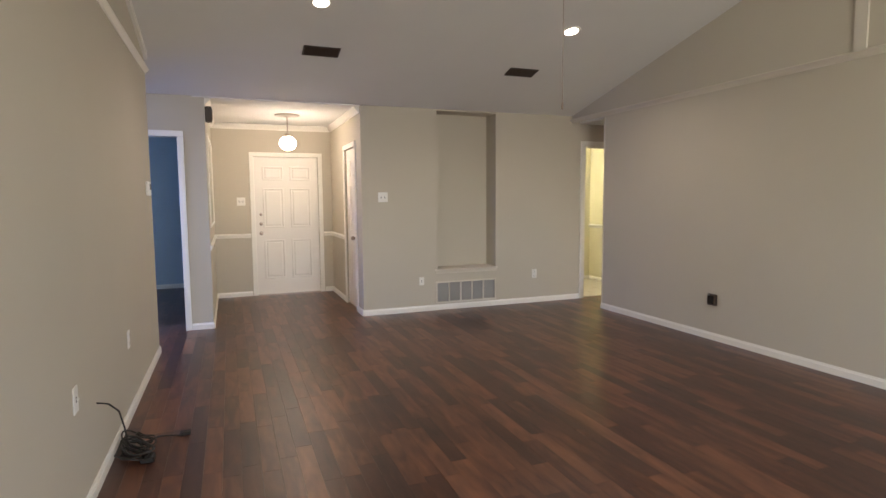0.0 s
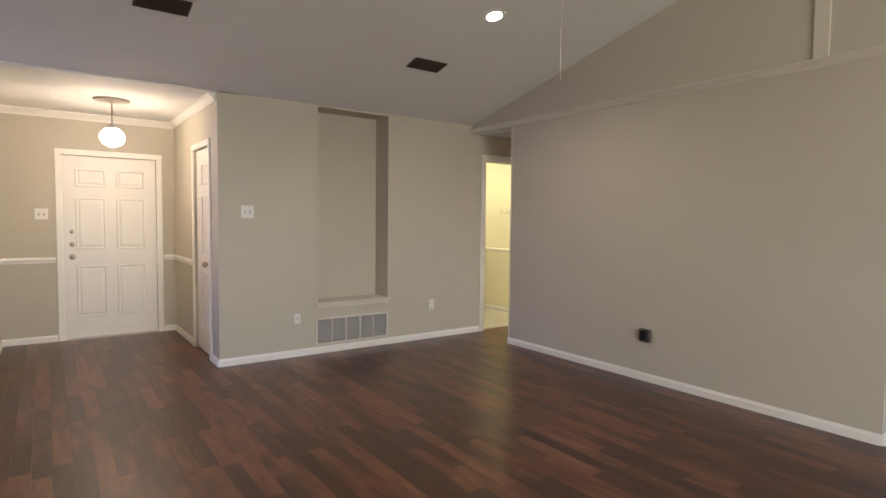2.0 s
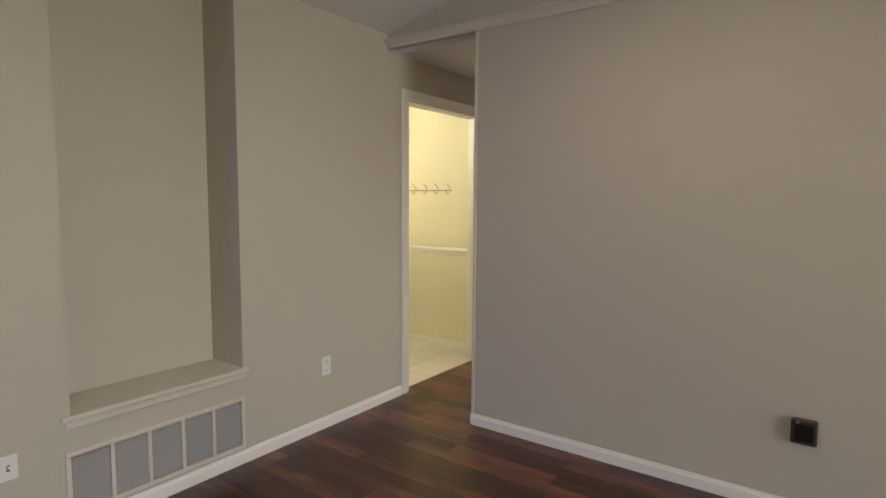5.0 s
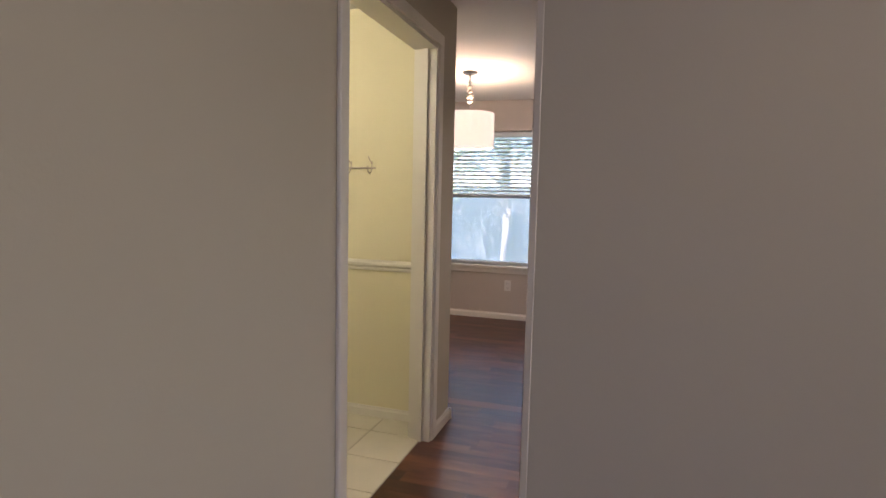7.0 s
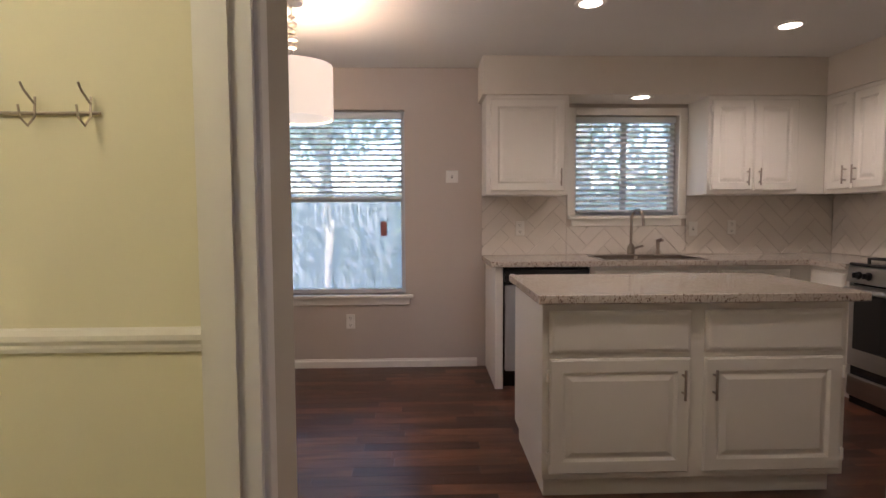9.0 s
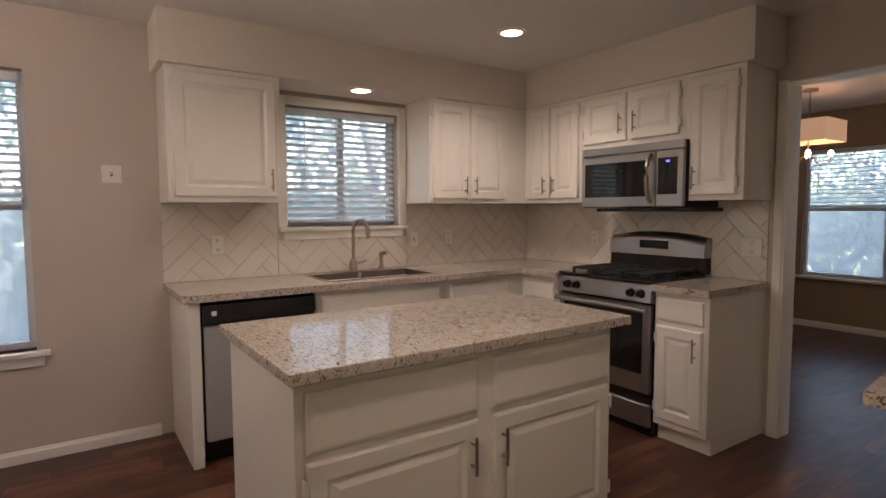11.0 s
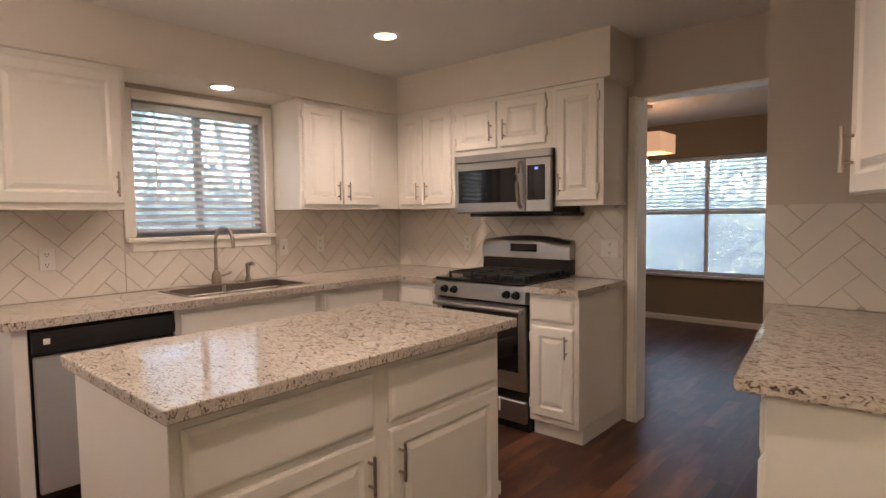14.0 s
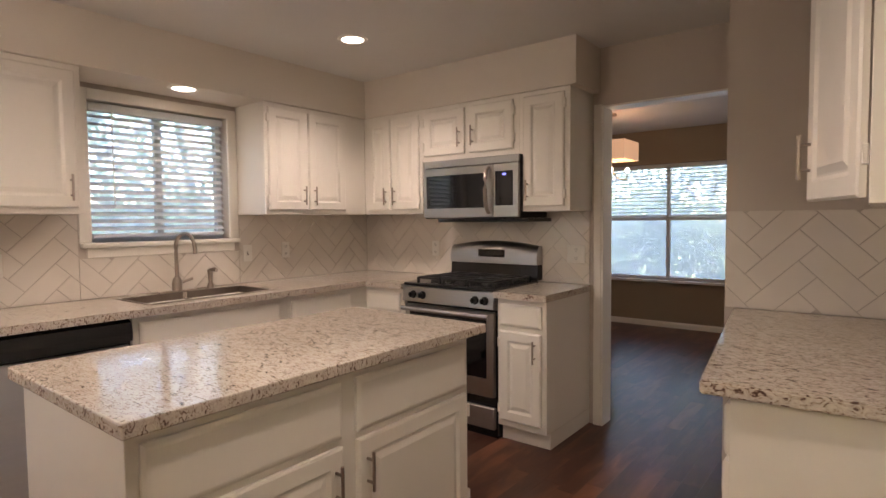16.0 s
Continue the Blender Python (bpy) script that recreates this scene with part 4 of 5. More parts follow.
def carcass(o, x0, y0, z0, x1, y1, z1, name="body"):
    bm = N()
    box(bm, x0, y0, z0, x1, y1, z1, 0.002)
    return part(name, bm, CAB, o)


# upper cabinets
o = thing("wall_cabinet", (8.3, 5.25, 1.39), "white painted wall cabinet with one raised-panel door", "cabinet")
carcass(o, 8.15, 4.94, 1.39, XE, 5.56, 2.13)
doorset(UPX, o, 4.97, 5.53, 1.42, 2.10, -1, 1.52, 1)
o = thing("wall_cabinet", (8.3, 3.4, 1.39), "white painted corner wall cabinet beside the sink window", "cabinet")
carcass(o, 8.15, 2.97, 1.39, XE, 3.88, 2.13)
doorset(UPX, o, 3.545, 3.855, 1.42, 2.10, -1, 1.52, 1)
doorset(UPX, o, 3.19, 3.525, 1.42, 2.10, 1, 1.52)
o = thing("wall_cabinet", (7.8, 2.8, 1.39), "white painted two-door wall cabinet", "cabinet")
carcass(o, 7.56, YS, 1.39, 8.15, 2.97, 2.13)
doorset(UPY, o, 7.585, 7.85, 1.42, 2.10, 1, 1.52, -1)
doorset(UPY, o, 7.87, 8.10, 1.42, 2.10, -1, 1.52)
o = thing("wall_cabinet", (7.15, 2.8, 1.75), "low white wall cabinet above the microwave", "cabinet")
carcass(o, 6.76, YS, 1.755, 7.56, 2.97, 2.13)
doorset(UPY, o, 6.80, 7.14, 1.79, 2.10, 1, 1.90, -1)
doorset(UPY, o, 7.18, 7.53, 1.79, 2.10, -1, 1.90, 1)
o = thing("wall_cabinet", (6.6, 2.8, 1.39), "narrow white wall cabinet beside the microwave", "cabinet")
carcass(o, 6.415, YS, 1.39, 6.76, 2.97, 2.13)
doorset(UPY, o, 6.45, 6.725, 1.42, 2.10, 1, 1.52, -1)

# base cabinets


def base(name_at, label, x0, y0, x1, y1, toe):
    o = thing("base_cabinet", name_at, label, "cabinet")
    carcass(o, x0, y0, 0.10, x1, y1, 0.872)
    bm = N()
    box(bm, *toe, 0.002)
    part("toe_kick", bm, CAB, o)
    return o


o = base((8.1, 4.4, 0), "white sink base cabinet with a false drawer front", FX, 3.93, XE, 4.85, (FX + 0.06, 3.93, 0, XE, 4.85, 0.10))
drawer(SINKF, o, 3.99, 4.82, 0.71, 0.84)
doorset(SINKF, o, 3.99, 4.39, 0.14, 0.69, 1, 0.6)
doorset(SINKF, o, 4.42, 4.82, 0.14, 0.69, -1, 0.6)
o = base((8.1, 3.4, 0), "white corner base cabinet with a drawer", FX, YS, XE, 3.93, (FX + 0.06, YS, 0, XE, 3.93, 0.10))
drawer(SINKF, o, 3.40, 3.90, 0.71, 0.84)
doorset(SINKF, o, 3.40, 3.90, 0.14, 0.69, 1, 0.6)
o = base((7.7, 2.9, 0), "white base cabinet beside the range", 7.51, YS, FX, FY, (7.51, YS, 0, FX, FY - 0.06, 0.10))
drawer(RANGEF, o, 7.54, 7.85, 0.71, 0.84)
doorset(RANGEF, o, 7.54, 7.85, 0.14, 0.69, 1, 0.6)
o = base((6.6, 2.9, 0), "narrow white base cabinet with drawer and door", 6.43, YS, 6.755, FY, (6.43, YS, 0, 6.755, FY - 0.05, 0.10))
drawer(RANGEF, o, 6.46, 6.735, 0.71, 0.84)
doorset(RANGEF, o, 6.46, 6.735, 0.14, 0.68, -1, 0.58, 1)
o = thing("end_panel", (8.2, 5.52, 0), "white end panel beside the dishwasher", "cabinet panel")
bm = N()
box(bm, 7.86, 5.475, 0, XE, 5.53, 0.872, 0.003)
part("panel", bm, CAB, o)

# dishwasher
o = thing("dishwasher", (8.1, 5.16, 0), "stainless steel dishwasher with black control strip", "dishwasher")
bm = N()
box(bm, FX, 4.86, 0.10, XE - 0.02, 5.47, 0.868)
part("body", bm, BLACK, o)
bm = N()
DW = east_of(FX)
slab(bm, DW, 4.87, 5.46, 0.13, 0.745, 0, 0.028, 0.008)
part("door", bm, STEELP, o, "brushed steel door")
bm = N()
prism(bm, [(FX, 0.755), (FX - 0.04, 0.765), (FX - 0.045, 0.80), (FX - 0.035, 0.855), (FX, 0.865)], 1, 4.865, 5.465)
part("control_strip", bm, BLACK, o, "black control strip")
bm = N()
slab(bm, DW, 5.40, 5.425, 0.80, 0.825, 0.043, 0.046)
part("badge", bm, PLASTIC, o)
bm = N()
box(bm, FX + 0.05, 4.87, 0.0, FX + 0.08, 5.46, 0.10)
part("toe_kick", bm, BLACK, o)

# worktops


def worktop(label, at, boxes, edge=0.006):
    o = thing("worktop", at, label, "worktop")
    bm = N()
    for b in boxes:
        box(bm, b[0], b[1], 0.874, b[2], b[3], 0.912)
    part("slab", bm, GRAN, o)
    return o


worktop("speckled beige granite worktop along the window wall", (8.1, 4.2, 0.874), ((7.84, 4.72, XE, 5.56), (7.84, 3.97, 7.971, 4.72), (8.339, 3.97, XE, 4.72), (7.84, YS, XE, 3.97), (7.50, YS, 7.84, 3.28)))
worktop("small speckled beige granite worktop beside the range", (6.6, 2.95, 0.874), ((6.415, YS, 6.762, 3.28),))

# sink
o = thing("sink", (8.15, 4.35, 0.72), "double bowl undermount stainless steel sink", "sink")
for nm, y0, y1 in (("bowl", 3.972, 4.33), ("bowl", 4.36, 4.718)):
    bm = N()
    hi = (0.9115, 0.873) if y0 > 4.2 else (0.873, 0.9115)
    for b in ((7.972, y0, 0.72, 8.338, y1, 0.725), (7.972, y0, 0.725, 7.977, y1, 0.9115), (8.333, y0, 0.725, 8.338, y1, 0.9115), (7.977, y0, 0.725, 8.333, y0 + 0.005, hi[1]), (7.977, y1 - 0.005, 0.725, 8.333, y1, hi[0])):
        box(bm, *b)
    b_ = part(nm, bm, SINKM, o)
    bm = N()
    cyl(bm, (8.15, (y0 + y1) / 2, 0.725), (8.15, (y0 + y1) / 2, 0.73), 0.04)
    part("drain", bm, STEELD, b_)
bm = N()
for b in ((7.957, 3.957, 7.977, 4.733), (8.333, 3.957, 8.353, 4.733), (7.977, 3.957, 8.333, 3.977), (7.977, 4.713, 8.333, 4.733)):
    box(bm, b[0], b[1], 0.9122, b[2], b[3], 0.9155)
box(bm, 7.977, 4.33, 0.855, 8.333, 4.36, 0.874, 0.002)
part("rim", bm, SINKM, o)
# faucet
o = thing("faucet", (8.40, 4.36, 0.912), "tall gooseneck faucet in brushed nickel", "faucet")
bm = N()
box(bm, 8.375, 4.24, 0.912, 8.43, 4.48, 0.92, 0.003)
part("base_plate", bm, STEELD, o)
bm = N()
lathe(bm, (8.40, 4.36, 0.92), [(0.03, 0), (0.03, 0.05), (0.024, 0.07), (0.014, 0.085)])
part("body", bm, STEELD, o, smooth=True)
bm = N()
pts = [(8.40, 4.36, 1.0), (8.40, 4.36, 1.15)] + [(8.40 - 0.085 + 0.085 * math.cos(a), 4.36 - 0.03 * (1 - math.cos(a)) * 0.5, 1.19 + 0.085 * math.sin(a)) for a in [i * math.pi / 10 for i in range(11)]] + [(8.225, 4.33, 1.15)]
part("spout", tube(bm, pts, 0.0115, 12), STEELD, o, smooth=True)
bm = N()
tube(bm, [(8.40, 4.335, 0.965), (8.40, 4.30, 0.975), (8.40, 4.26, 0.985)], 0.009, 8)
part("lever", bm, STEELD, o, smooth=True)
o = thing("side_sprayer", (8.40, 4.14, 0.912), "brushed nickel side sprayer beside the faucet", "sprayer")
bm = N()
lathe(bm, (8.40, 4.14, 0.912), [(0.024, 0), (0.02, 0.02), (0.012, 0.04), (0.015, 0.09), (0.018, 0.12), (0.001, 0.13)])
part("stem", bm, STEELD, o, smooth=True)
bm = N()
tube(bm, [(8.40, 4.14, 1.025), (8.375, 4.13, 1.035), (8.35, 4.125, 1.03)], 0.014, 8)
part("spray_head", bm, STEELD, o, smooth=True)

# island
o = thing("kitchen_island", (6.63, 4.85, 0), "white kitchen island cabinet with drawers and raised-panel doors", "kitchen island")
carcass(o, 6.30, 4.20, 0.10, 7.0, 5.53, 0.872)
bm = N()
box(bm, 6.36, 4.22, 0, 6.98, 5.51, 0.10)
part("toe_kick", bm, CAB, o)
IF = east_of(6.30)
for a, b, s in ((4.225, 4.83, 1), (4.895, 5.50, -1)):
    drawer(IF, o, a, b, 0.655, 0.835)
    doorset(IF, o, a, b, 0.13, 0.63, s, 0.52, -s)
o = thing("worktop", (6.63, 4.85, 0.874), "polished speckled granite worktop of the island", "worktop")
bm = N()
box(bm, 6.235, 4.15, 0.874, 7.03, 5.56, 0.912, 0.005, 2)
part("slab", bm, GRAN, o)

# gas range
o = thing("gas_range", (7.13, 2.97, 0), "stainless steel gas range with black cooktop", "range")
bm = N()
box(bm, 6.768, YS + 0.01, 0.0, 7.495, 3.225, 0.905)
part("body", bm, BLACK, o)
RF = north_of(3.225)
bm = N()
box(bm, 6.765, YS + 0.07, 0.905, 7.498, 3.26, 0.925, 0.006)
part("cooktop", bm, BLACK, o, "black enamel cooktop")
bm = N()
prism(bm, [(3.225, 0.79), (3.275, 0.80), (3.262, 0.90), (3.225, 0.905)], 0, 6.768, 7.495)
panel = part("control_panel", bm, STEEL, o, "brushed steel control panel")
for x in (6.83, 6.90, 7.32, 7.40):
    bm = N()
    cyl(bm, (x, 3.265, 0.848), (x, 3.275, 0.848), 0.026)
    cyl(bm, (x, 3.275, 0.848), (x, 3.302, 0.85), 0.02, 0.017)
    box(bm, x - 0.004, 3.30, 0.832, x + 0.004, 3.312, 0.867, 0.002)
    part("knob", bm, BLACK, panel, "black knob", True)
bm = N()
slab(bm, RF, 6.775, 7.488, 0.255, 0.78, 0, 0.035, 0.006)
d = part("oven_door", bm, STEEL, o)
bm = N()
slab(bm, RF, 6.825, 7.44, 0.37, 0.735, 0.035, 0.038, 0.001)
part("oven_glass", bm, BLACKG, d, "black oven glass")
bm = N()
cyl(bm, RF(6.785, 0.755, 0.075), RF(7.478, 0.755, 0.075), 0.016, n=12)
for x in (6.81, 7.45):
    cyl(bm, RF(x, 0.755, 0.03), RF(x, 0.755, 0.075), 0.011, n=10)
part("door_handle", bm, STEEL, d, "steel bar handle", True)
bm = N()
slab(bm, RF, 6.775, 7.488, 0.055, 0.19, 0, 0.03, 0.006)
part("drawer", bm, STEEL, o)
# backguard
bm = N()
prism(bm, [(YS + 0.01, 0.926), (YS + 0.085, 0.926), (YS + 0.075, 1.029), (YS + 0.01, 1.029)], 0, 6.768, 7.495)
part("backguard_base", bm, BLACK, o)
bm = N()
rings = []
for k in range(17):
    u = k / 8 - 1
    top = 1.155 + 0.034 * (1 - u * u)
    rings.append([bm.verts.new((7.1315 + 0.3635 * u, y, z)) for y, z in ((YS + 0.01, 1.03), (YS + 0.092, 1.03), (YS + 0.088, top - 0.06), (YS + 0.076, top - 0.022), (YS + 0.05, top), (YS + 0.01, top))])
for p, q in zip(rings, rings[1:]):
    for k in range(6):
        bm.faces.new((p[k], p[(k + 1) % 6], q[(k + 1) % 6], q[k]))
bm.faces.new(rings[0])
bm.faces.new(rings[-1][::-1])
bg = part("backguard", bm, STEEL, o, "rounded steel backguard", True)
bm = N()
box(bm, 7.02, YS + 0.08, 1.075, 7.24, YS + 0.0935, 1.13)
part("display", bm, BLACKG, bg, "black clock display")
for cx in (6.92, 7.13, 7.34):
    bm = N()
    for cy in (2.84, 3.08):
        for dx in (-0.09, 0.09):
            box(bm, cx + dx - 0.006, cy - 0.11, 0.945, cx + dx + 0.006, cy + 0.11, 0.957, 0.002)
        for dy in (-0.105, 0.0, 0.105):
            box(bm, cx - 0.09, cy + dy - 0.006, 0.945, cx + 0.09, cy + dy + 0.006, 0.957, 0.002)
        for dx in (-0.09, 0.09):
            for dy in (-0.1, 0.1):
                box(bm, cx + dx - 0.007, cy + dy - 0.007, 0.925, cx + dx + 0.007, cy + dy + 0.007, 0.945)
    part("grate", bm, IRON, o, "cast iron grate")
    for cy in (2.84, 3.08):
        bm = N()
        lathe(bm, (cx, cy, 0.925), [(0.05, 0), (0.048, 0.008), (0.032, 0.01), (0.03, 0.018), (0.001, 0.019)], 18)
        part("burner", bm, IRON, o, smooth=True)

# microwave
o = thing("microwave", (7.12, 2.84, 1.35), "stainless over-the-range microwave with black window", "microwave")
bm = N()
box(bm, 6.735, YS + 0.005, 1.35, 7.505, 3.0, 1.75)
part("body", bm, BLACK, o)
MF = north_of(3.0)
bm = N()
slab(bm, MF, 6.735, 7.505, 1.70, 1.75, 0, 0.02, 0.004)
part("vent_strip", bm, STEEL, o)
bm = N()
slab(bm, MF, 6.925, 7.505, 1.355, 1.697, 0, 0.028, 0.006)
d = part("door", bm, STEEL, o)
bm = N()
slab(bm, MF, 6.985, 7.475, 1.42, 1.645, 0.028, 0.031, 0.001)
part("door_window", bm, BLACKG, d, "dark glass window")
bm = N()
tube(bm, [MF(6.955, 1.385, 0.028), MF(6.955, 1.40, 0.05), MF(6.955, 1.46, 0.068), MF(6.955, 1.54, 0.074), MF(6.955, 1.60, 0.07), MF(6.955, 1.66, 0.052), MF(6.955, 1.675, 0.028)], 0.013, 10)
part("handle", bm, STEELD, d, "curved steel handle", True)
bm = N()
slab(bm, MF, 6.735, 6.922, 1.355, 1.697, 0, 0.026, 0.005)
c = part("control_panel", bm, STEEL, o)
bm = N()
slab(bm, MF, 6.775, 6.905, 1.43, 1.65, 0.026, 0.029, 0.001)
part("keypad", bm, BLACKG, c, "black keypad")
bm = N()
slab(bm, MF, 6.825, 6.85, 1.622, 1.635, 0.029, 0.030)
part("clock", bm, LED, c, "blue lit clock digits")
bm = N()
box(bm, 6.70, YS + 0.01, 1.325, 7.42, 2.97, 1.348)
part("vent_base", bm, BLACK, o)

# counter beside the opening to the dining room
o = thing("base_cabinet", (5.1, 3.8, 0), "white base cabinet with drawers at the counter's end", "cabinet")
carcass(o, 4.885, 3.14, 0.10, 5.27, 4.44, 0.872)
bm = N()
box(bm, 4.885, 3.14, 0, 5.22, 4.42, 0.10)
part("toe_kick", bm, CAB, o)
CF = west_of(5.27)
for y0, y1 in ((3.17, 3.78), (3.82, 4.42)):
    drawer(CF, o, y0, y1, 0.70, 0.84)
    doorset(CF, o, y0, y1, 0.14, 0.68, 1 if y0 < 3.5 else -1, 0.58)
o = thing("worktop", (5.1, 3.8, 0.874), "speckled beige granite worktop with an angled edge", "worktop")
bm = N()
prism(bm, [(4.885, 3.135), (5.50, 3.135), (5.335, 4.49), (4.885, 4.47)], 2, 0.874, 0.912)
bmesh.ops.bevel(bm, geom=list(bm.edges), offset=0.005, segments=2, affect="EDGES")
part("slab", bm, GRAN, o)
o = thing("wall_cabinet", (4.93, 4.1, 1.40), "white wall cabinet with its door standing ajar", "cabinet")
carcass(o, 4.885, 3.80, 1.37, 4.99, 4.44, 2.13)
bm = N()
HF = lambda u, v, w: Vector((4.995 + w, 4.425 - u, v))
raised(bm, HF, 0.0, 0.40, 1.385, 2.11)
turn = Matrix.Translation((4.995, 4.425, 0)) @ Matrix.Rotation(radians(19), 4, "Z") @ Matrix.Translation((-4.995, -4.425, 0))
bmesh.ops.transform(bm, matrix=turn, verts=bm.verts)
d = part("door", bm, CAB, o, "raised-panel door standing ajar")
bm = N()
cyl(bm, HF(0.365, 1.45, 0.05), HF(0.365, 1.58, 0.05), 0.006, n=10)
for v in (1.477, 1.553):
    cyl(bm, HF(0.365, v, 0.018), HF(0.365, v, 0.05), 0.005, n=8)
bmesh.ops.transform(bm, matrix=turn, verts=bm.verts)
part("handle", bm, STEELD, d, "satin nickel bar pull", True)
bm = N()
box(bm, 4.991, 4.415, 1.46, 5.006, 4.435, 1.51, 0.003)
part("hinge", bm, CAB, o)

# outlets over the worktops
plate(east_of(XE - 0.008), 5.25, 1.13, "socket", "wall_outlet", "white outlet on the tiled backsplash")
plate(east_of(XE - 0.008), 3.50, 1.13, "socket", "wall_outlet", "white outlet on the tiled backsplash")
plate(east_of(XE - 0.008), 3.82, 1.12, 1, "switch_plate", "white switch plate on the tiled backsplash")
plate(north_of(YS + 0.008), 7.70, 1.12, "socket", "wall_outlet", "white outlet on the tiled backsplash by the range")
plate(north_of(YS + 0.008), 6.52, 1.11, "socket", "wall_outlet", "wide white outlet plate on the backsplash", (0.125, 0.12))

# ---- outdoors ----


def tree(x, y, h, r, seed, leaves, m, base=-0.25, low=0.3):
    rnd = random.Random(seed)
    o = thing("tree", (x, y, base), "leafy green garden tree with a slender trunk", "tree", "garden trees")
    bm = N()
    tube(bm, [(x, y, base), (x + 0.1, y, base + h * 0.3), (x - 0.05, y + 0.1, base + h * 0.7)], 0.09, 8)
    for k in range(6):
        a, z = k * 1.05 + rnd.random(), base + h * (0.3 + 0.07 * k)
        tube(bm, [(x + 0.05, y, z), (x + 0.5 * r * math.cos(a), y + 0.5 * r * math.sin(a), z + 0.5), (x + 0.85 * r * math.cos(a), y + 0.85 * r * math.sin(a), z + 1.0)], 0.035, 6)
    part("trunk", bm, BARK, o, smooth=True)
    clumps = [(x + rnd.gauss(0, r * 0.5), y + rnd.gauss(0, r * 0.5), base + h * rnd.uniform(low, 1.0), rnd.uniform(0.25, 0.55)) for _ in range(60)]
    vs, fs = [], []
    for _ in range(leaves):
        cx, cy, cz, cr = rnd.choice(clumps)
        p = Vector((cx + rnd.gauss(0, cr * 0.6), cy + rnd.gauss(0, cr * 0.6), cz + rnd.gauss(0, cr * 0.5)))
        e = Euler((rnd.uniform(0, 6), rnd.uniform(0, 6), rnd.uniform(0, 6))).to_matrix()
        s = rnd.uniform(0.035, 0.075)
        n = len(vs)
        vs += [tuple(p + e @ Vector(q)) for q in ((-s, 0, 0), (0, -s * 0.5, 0.01), (s * 1.2, 0, 0), (0, s * 0.5, 0.01))]
        fs.append((n, n + 1, n + 2, n + 3))
    me = bpy.data.meshes.new("crown")
    me.from_pydata([tuple(Vector(v) - Vector((x, y, base))) for v in vs], [], fs)
    me.materials.append(m)
    c = new("crown", me)
    c.parent = o
    c["kind"] = "stuff"
    return o


k = 0
for x, y, h, r, lv, low in ((12.0, 7.4, 4.8, 1.3, 2600, 0.5), (11.6, 5.3, 3.6, 1.2, 2600, 0.42), (12.2, 3.6, 4.2, 1.5, 3000, 0.15), (12.6, 2.0, 4.5, 1.5, 2600, 0.15), (5.0, -5.6, 4.2, 1.5, 3600, 0.1), (6.8, -5.2, 3.8, 1.4, 3600, 0.1), (8.3, -5.8, 4.4, 1.5, 3600, 0.1), (9.9, -5.4, 4.0, 1.5, 3000, 0.1), (7.6, -6.6, 5.0, 1.8, 3000, 0.3), (12.6, 9.4, 5.0, 1.6, 2400, 0.3)):
    k += 1
    tree(x, y, h, r, k, lv, LEAF if k % 2 else LEAF_LIT, low=low)
for nm, axis, c, a0, a1 in (("fence_east", 1, 13.6, -8.0, 12.0), ("fence_south", 0, -7.4, -2.0, 13.6)):
    o = thing("fence", (c, a0, -0.25) if axis == 1 else (a0, c, -0.25), "weathered grey wooden board fence", "fence")
    n = int((a1 - a0) / 0.15)
    me = None
    for i in range(n):
        u = a0 + i * 0.15
        if me is None:
            bm = N()
            box(bm, 0, 0, 0, 0.02 if axis == 1 else 0.142, 0.142 if axis == 1 else 0.02, 1.85, 0.003)
            me = bpy.data.meshes.new("board")
            bm.to_mesh(me)
            bm.free()
            me.materials.append(FENCE)
        b = new("board", me)
        b.parent = o
        b.location = (0, i * 0.15, 0) if axis == 1 else (i * 0.15, 0, 0)

# ---- tiles and planks ----


def clip(poly, x0, y0, x1, y1):
    for axis, lim, keep in ((0, x0, 1), (0, x1, -1), (1, y0, 1), (1, y1, -1)):
        out = []
        for i, p in enumerate(poly):
            q = poly[i - 1]
            a, b = (q[axis] - lim) * keep, (p[axis] - lim) * keep
            if (a >= 0) != (b >= 0):
                t = a / (a - b)
                out.append((q[0] + t * (p[0] - q[0]), q[1] + t * (p[1] - q[1])))
            if b >= 0:
                out.append(p)
        poly = out
        if len(poly) < 3:
            return []
    return poly


def area(poly):
    return abs(sum(p[0] * q[1] - q[0] * p[1] for p, q in zip(poly, poly[1:] + poly[:1]))) / 2


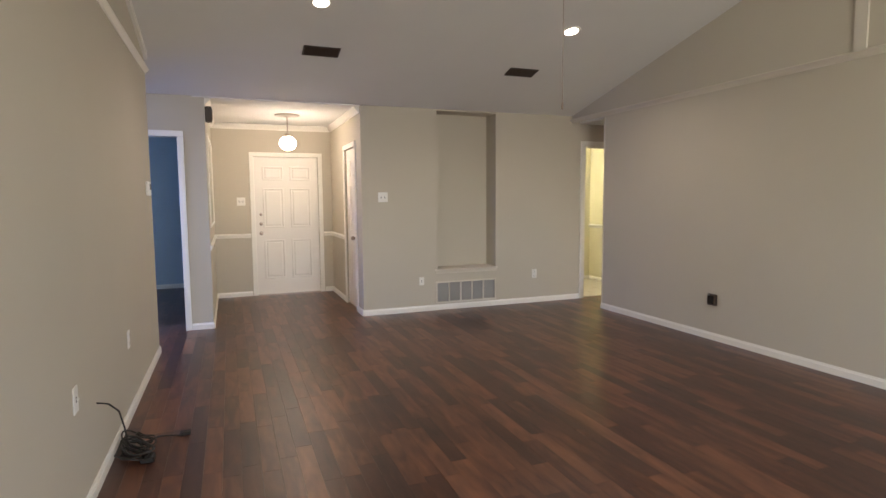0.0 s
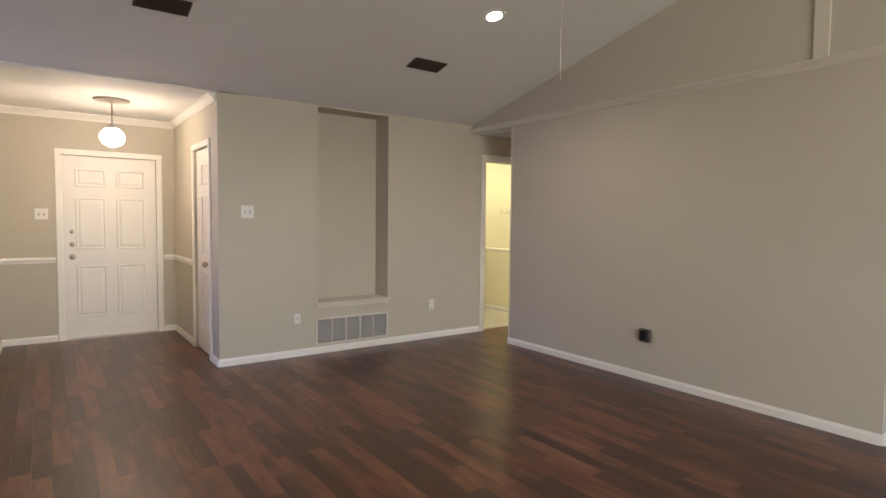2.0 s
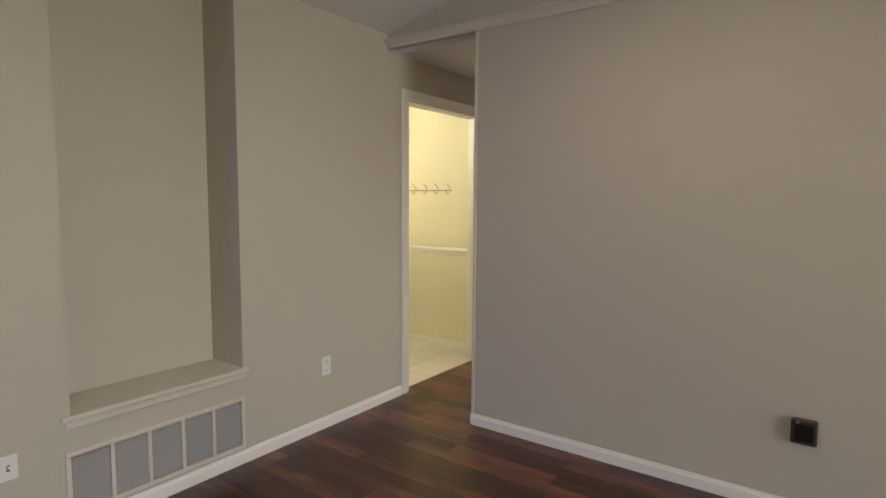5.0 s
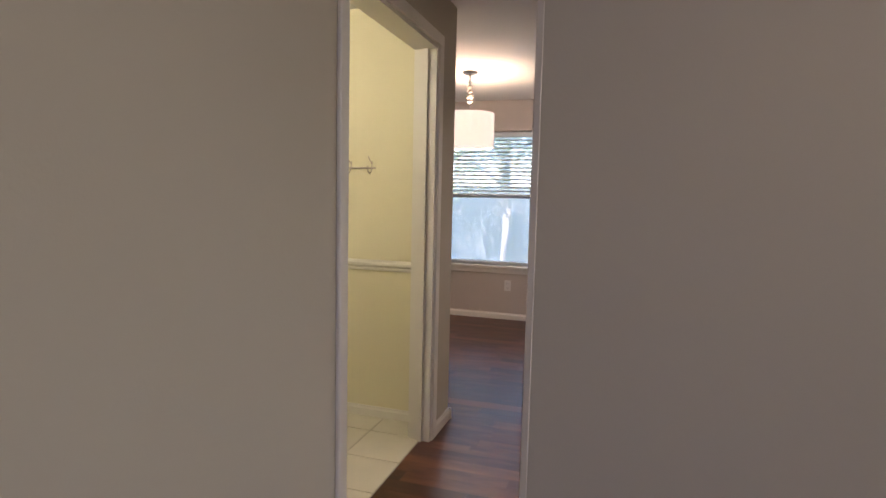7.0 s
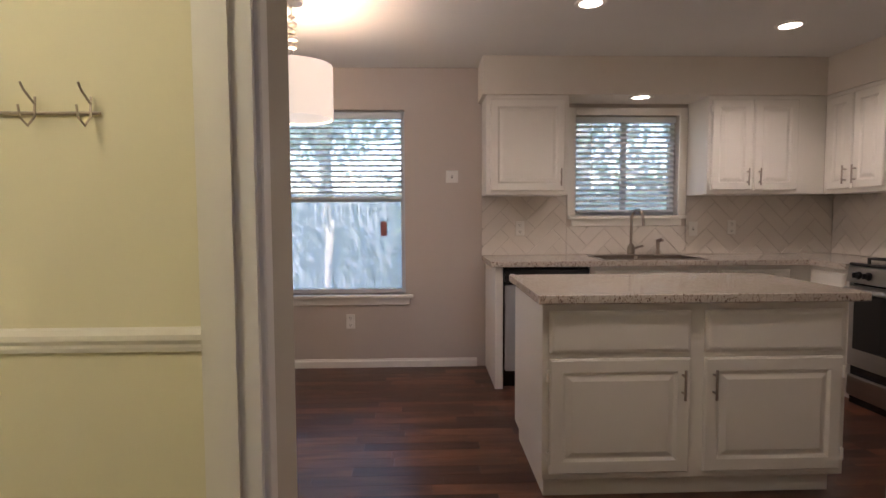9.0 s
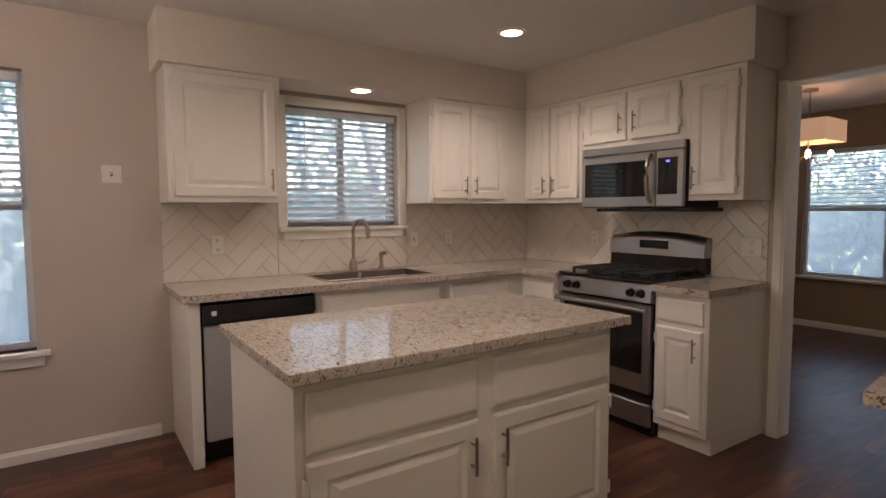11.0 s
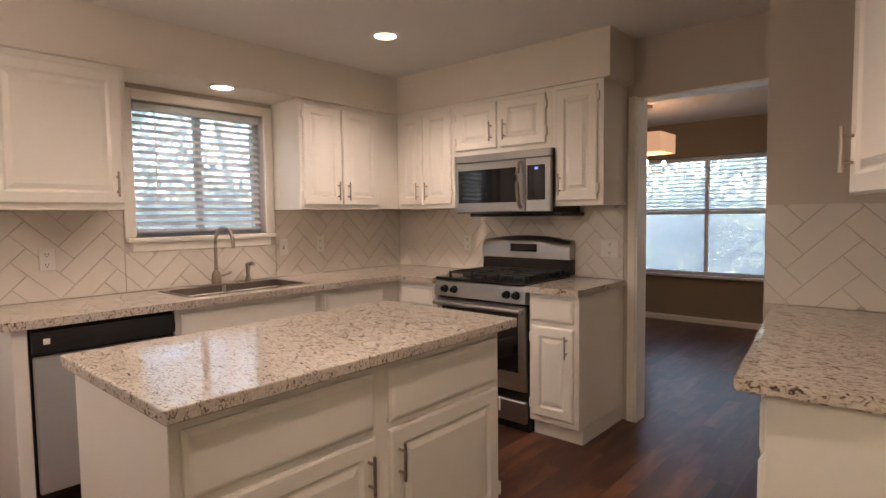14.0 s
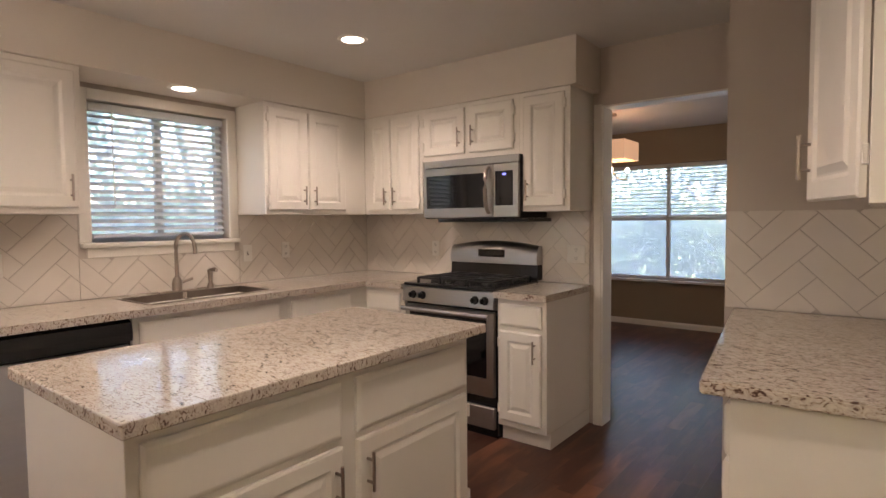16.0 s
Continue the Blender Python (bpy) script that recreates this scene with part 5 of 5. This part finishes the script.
def backsplash(label, f, rects, L=0.30, W=0.10, gap=0.0016, shift=(0.0, 0.0)):
    u0, v0 = min(r[0] for r in rects), min(r[1] for r in rects)
    u1 = max(r[2] for r in rects)
    o = thing("backsplash", f(u0, v0, 0), label, "backsplash")
    o["kind"] = "structure"
    bm = N()
    for r in rects:
        slab(bm, f, r[0], r[2], r[1], r[3], 0.0005, 0.0042)
    part("grout", bm, GROUT, o)
    c = math.sqrt(0.5)
    for a in range(-60, 61):
        for b in range(-12, 13):
            for kind in (0, 1):
                x, y = a * W + b * L, a * W - b * L
                q = (x, y, x + L, y + W) if kind == 0 else (x + L, y + W - L, x + L + W, y + W)
                q = (q[0] + gap, q[1] + gap, q[2] - gap, q[3] - gap)
                poly = [((px - py) * c + u0 + shift[0], (px + py) * c + v0 + shift[1]) for px, py in ((q[0], q[1]), (q[2], q[1]), (q[2], q[3]), (q[0], q[3]))]
                if max(p[0] for p in poly) < u0 or min(p[0] for p in poly) > u1:
                    continue
                for r in rects:
                    cut = clip(poly, *r)
                    if len(cut) < 3 or area(cut) < 0.0004:
                        continue
                    cx, cy = sum(p[0] for p in cut) / len(cut), sum(p[1] for p in cut) / len(cut)
                    bm = N()
                    lo = [bm.verts.new(f(*p, 0.0042)) for p in cut]
                    mi = [bm.verts.new(f(*p, 0.0065)) for p in cut]
                    hi = [bm.verts.new(f(p[0] + (cx - p[0]) * 0.02, p[1] + (cy - p[1]) * 0.02, 0.008)) for p in cut]
                    n = len(cut)
                    for A, B in ((lo, mi), (mi, hi)):
                        for i in range(n):
                            bm.faces.new((A[i], A[(i + 1) % n], B[(i + 1) % n], B[i]))
                    bm.faces.new(hi)
                    part("tile", bm, TILE, o)
    return o


backsplash("cream herringbone tile backsplash along the sink wall", EW, ((4.87, 0.914, 5.56, 1.388), (3.882, 0.914, 4.868, 1.143), (YS + 0.01, 0.914, 3.88, 1.388)))
backsplash("cream herringbone tile backsplash behind the range", north_of(YS), ((6.43, 0.914, XE - 0.01, 1.388),), shift=(0.05, 0.03))
backsplash("cream herringbone tile backsplash by the side counter", north_of(3.13), ((4.89, 0.914, 5.535, 1.37),), shift=(0.14, 0.02))

# laundry floor tiles
o = thing("laundry_floor", (4.0, 6.44, 0), "cream square floor tiles in the laundry", "floor")
o["kind"] = "structure"
bm = N()
box(bm, 4.0, 6.45, 0.0006, 5.42, 7.9, 0.004)
part("grout", bm, GROUT, o)
me = None
for i in range(5):
    for j in range(5):
        bm = N()
        x0, y0 = 4.0 + i * 0.305, 6.45 + j * 0.305
        box(bm, x0 + 0.003, y0 + 0.003, 0.004, min(5.42, x0 + 0.302), min(7.9, y0 + 0.302), 0.008, 0.001)
        part("tile", bm, FTILE, o)

# floor planks: laid along y, staggered
PW, PL = 0.095, 0.62
rnd = random.Random(11)
bm = N()
box(bm, -PW / 2 + 0.0003, -PL / 2 + 0.0004, -0.011, PW / 2 - 0.0003, PL / 2 - 0.0004, 0.0, 0.0005)
plank_mesh = bpy.data.meshes.new("plank")
bm.to_mesh(plank_mesh)
bm.free()
plank_mesh.materials.append(FLOOR)
vs, fs, count = [], [], 0
x = -3.4
while x < 8.5:
    y = -3.0 - rnd.uniform(0, PL)
    while y < 10.2:
        cx, cy = x + PW / 2, y + PL / 2
        if -1.1 < cx < 4.1 and 2.6 < cy < 6.6 and count < 300:
            b = new("plank", plank_mesh)
            b.parent = floor_base
            b.location = (cx, cy, 0)
            count += 1
        else:
            n = len(vs)
            g = 0.0004
            vs += [(x + g, y + g, 0), (x + PW - g, y + g, 0), (x + PW - g, y + PL - g, 0), (x + g, y + PL - g, 0), (x + g, y + g, -0.011), (x + PW - g, y + g, -0.011), (x + PW - g, y + PL - g, -0.011), (x + g, y + PL - g, -0.011)]
            fs += [(n, n + 1, n + 2, n + 3)] + [(n + 4 + i, n + 4 + (i + 1) % 4, n + (i + 1) % 4, n + i) for i in range(4)]
        y += PL
    x += PW
me = bpy.data.meshes.new("planks")
me.from_pydata(vs, [], fs)
me.materials.append(FLOOR)
rest = new("planks", me)
rest.parent = floor_base
rest["kind"] = "stuff"
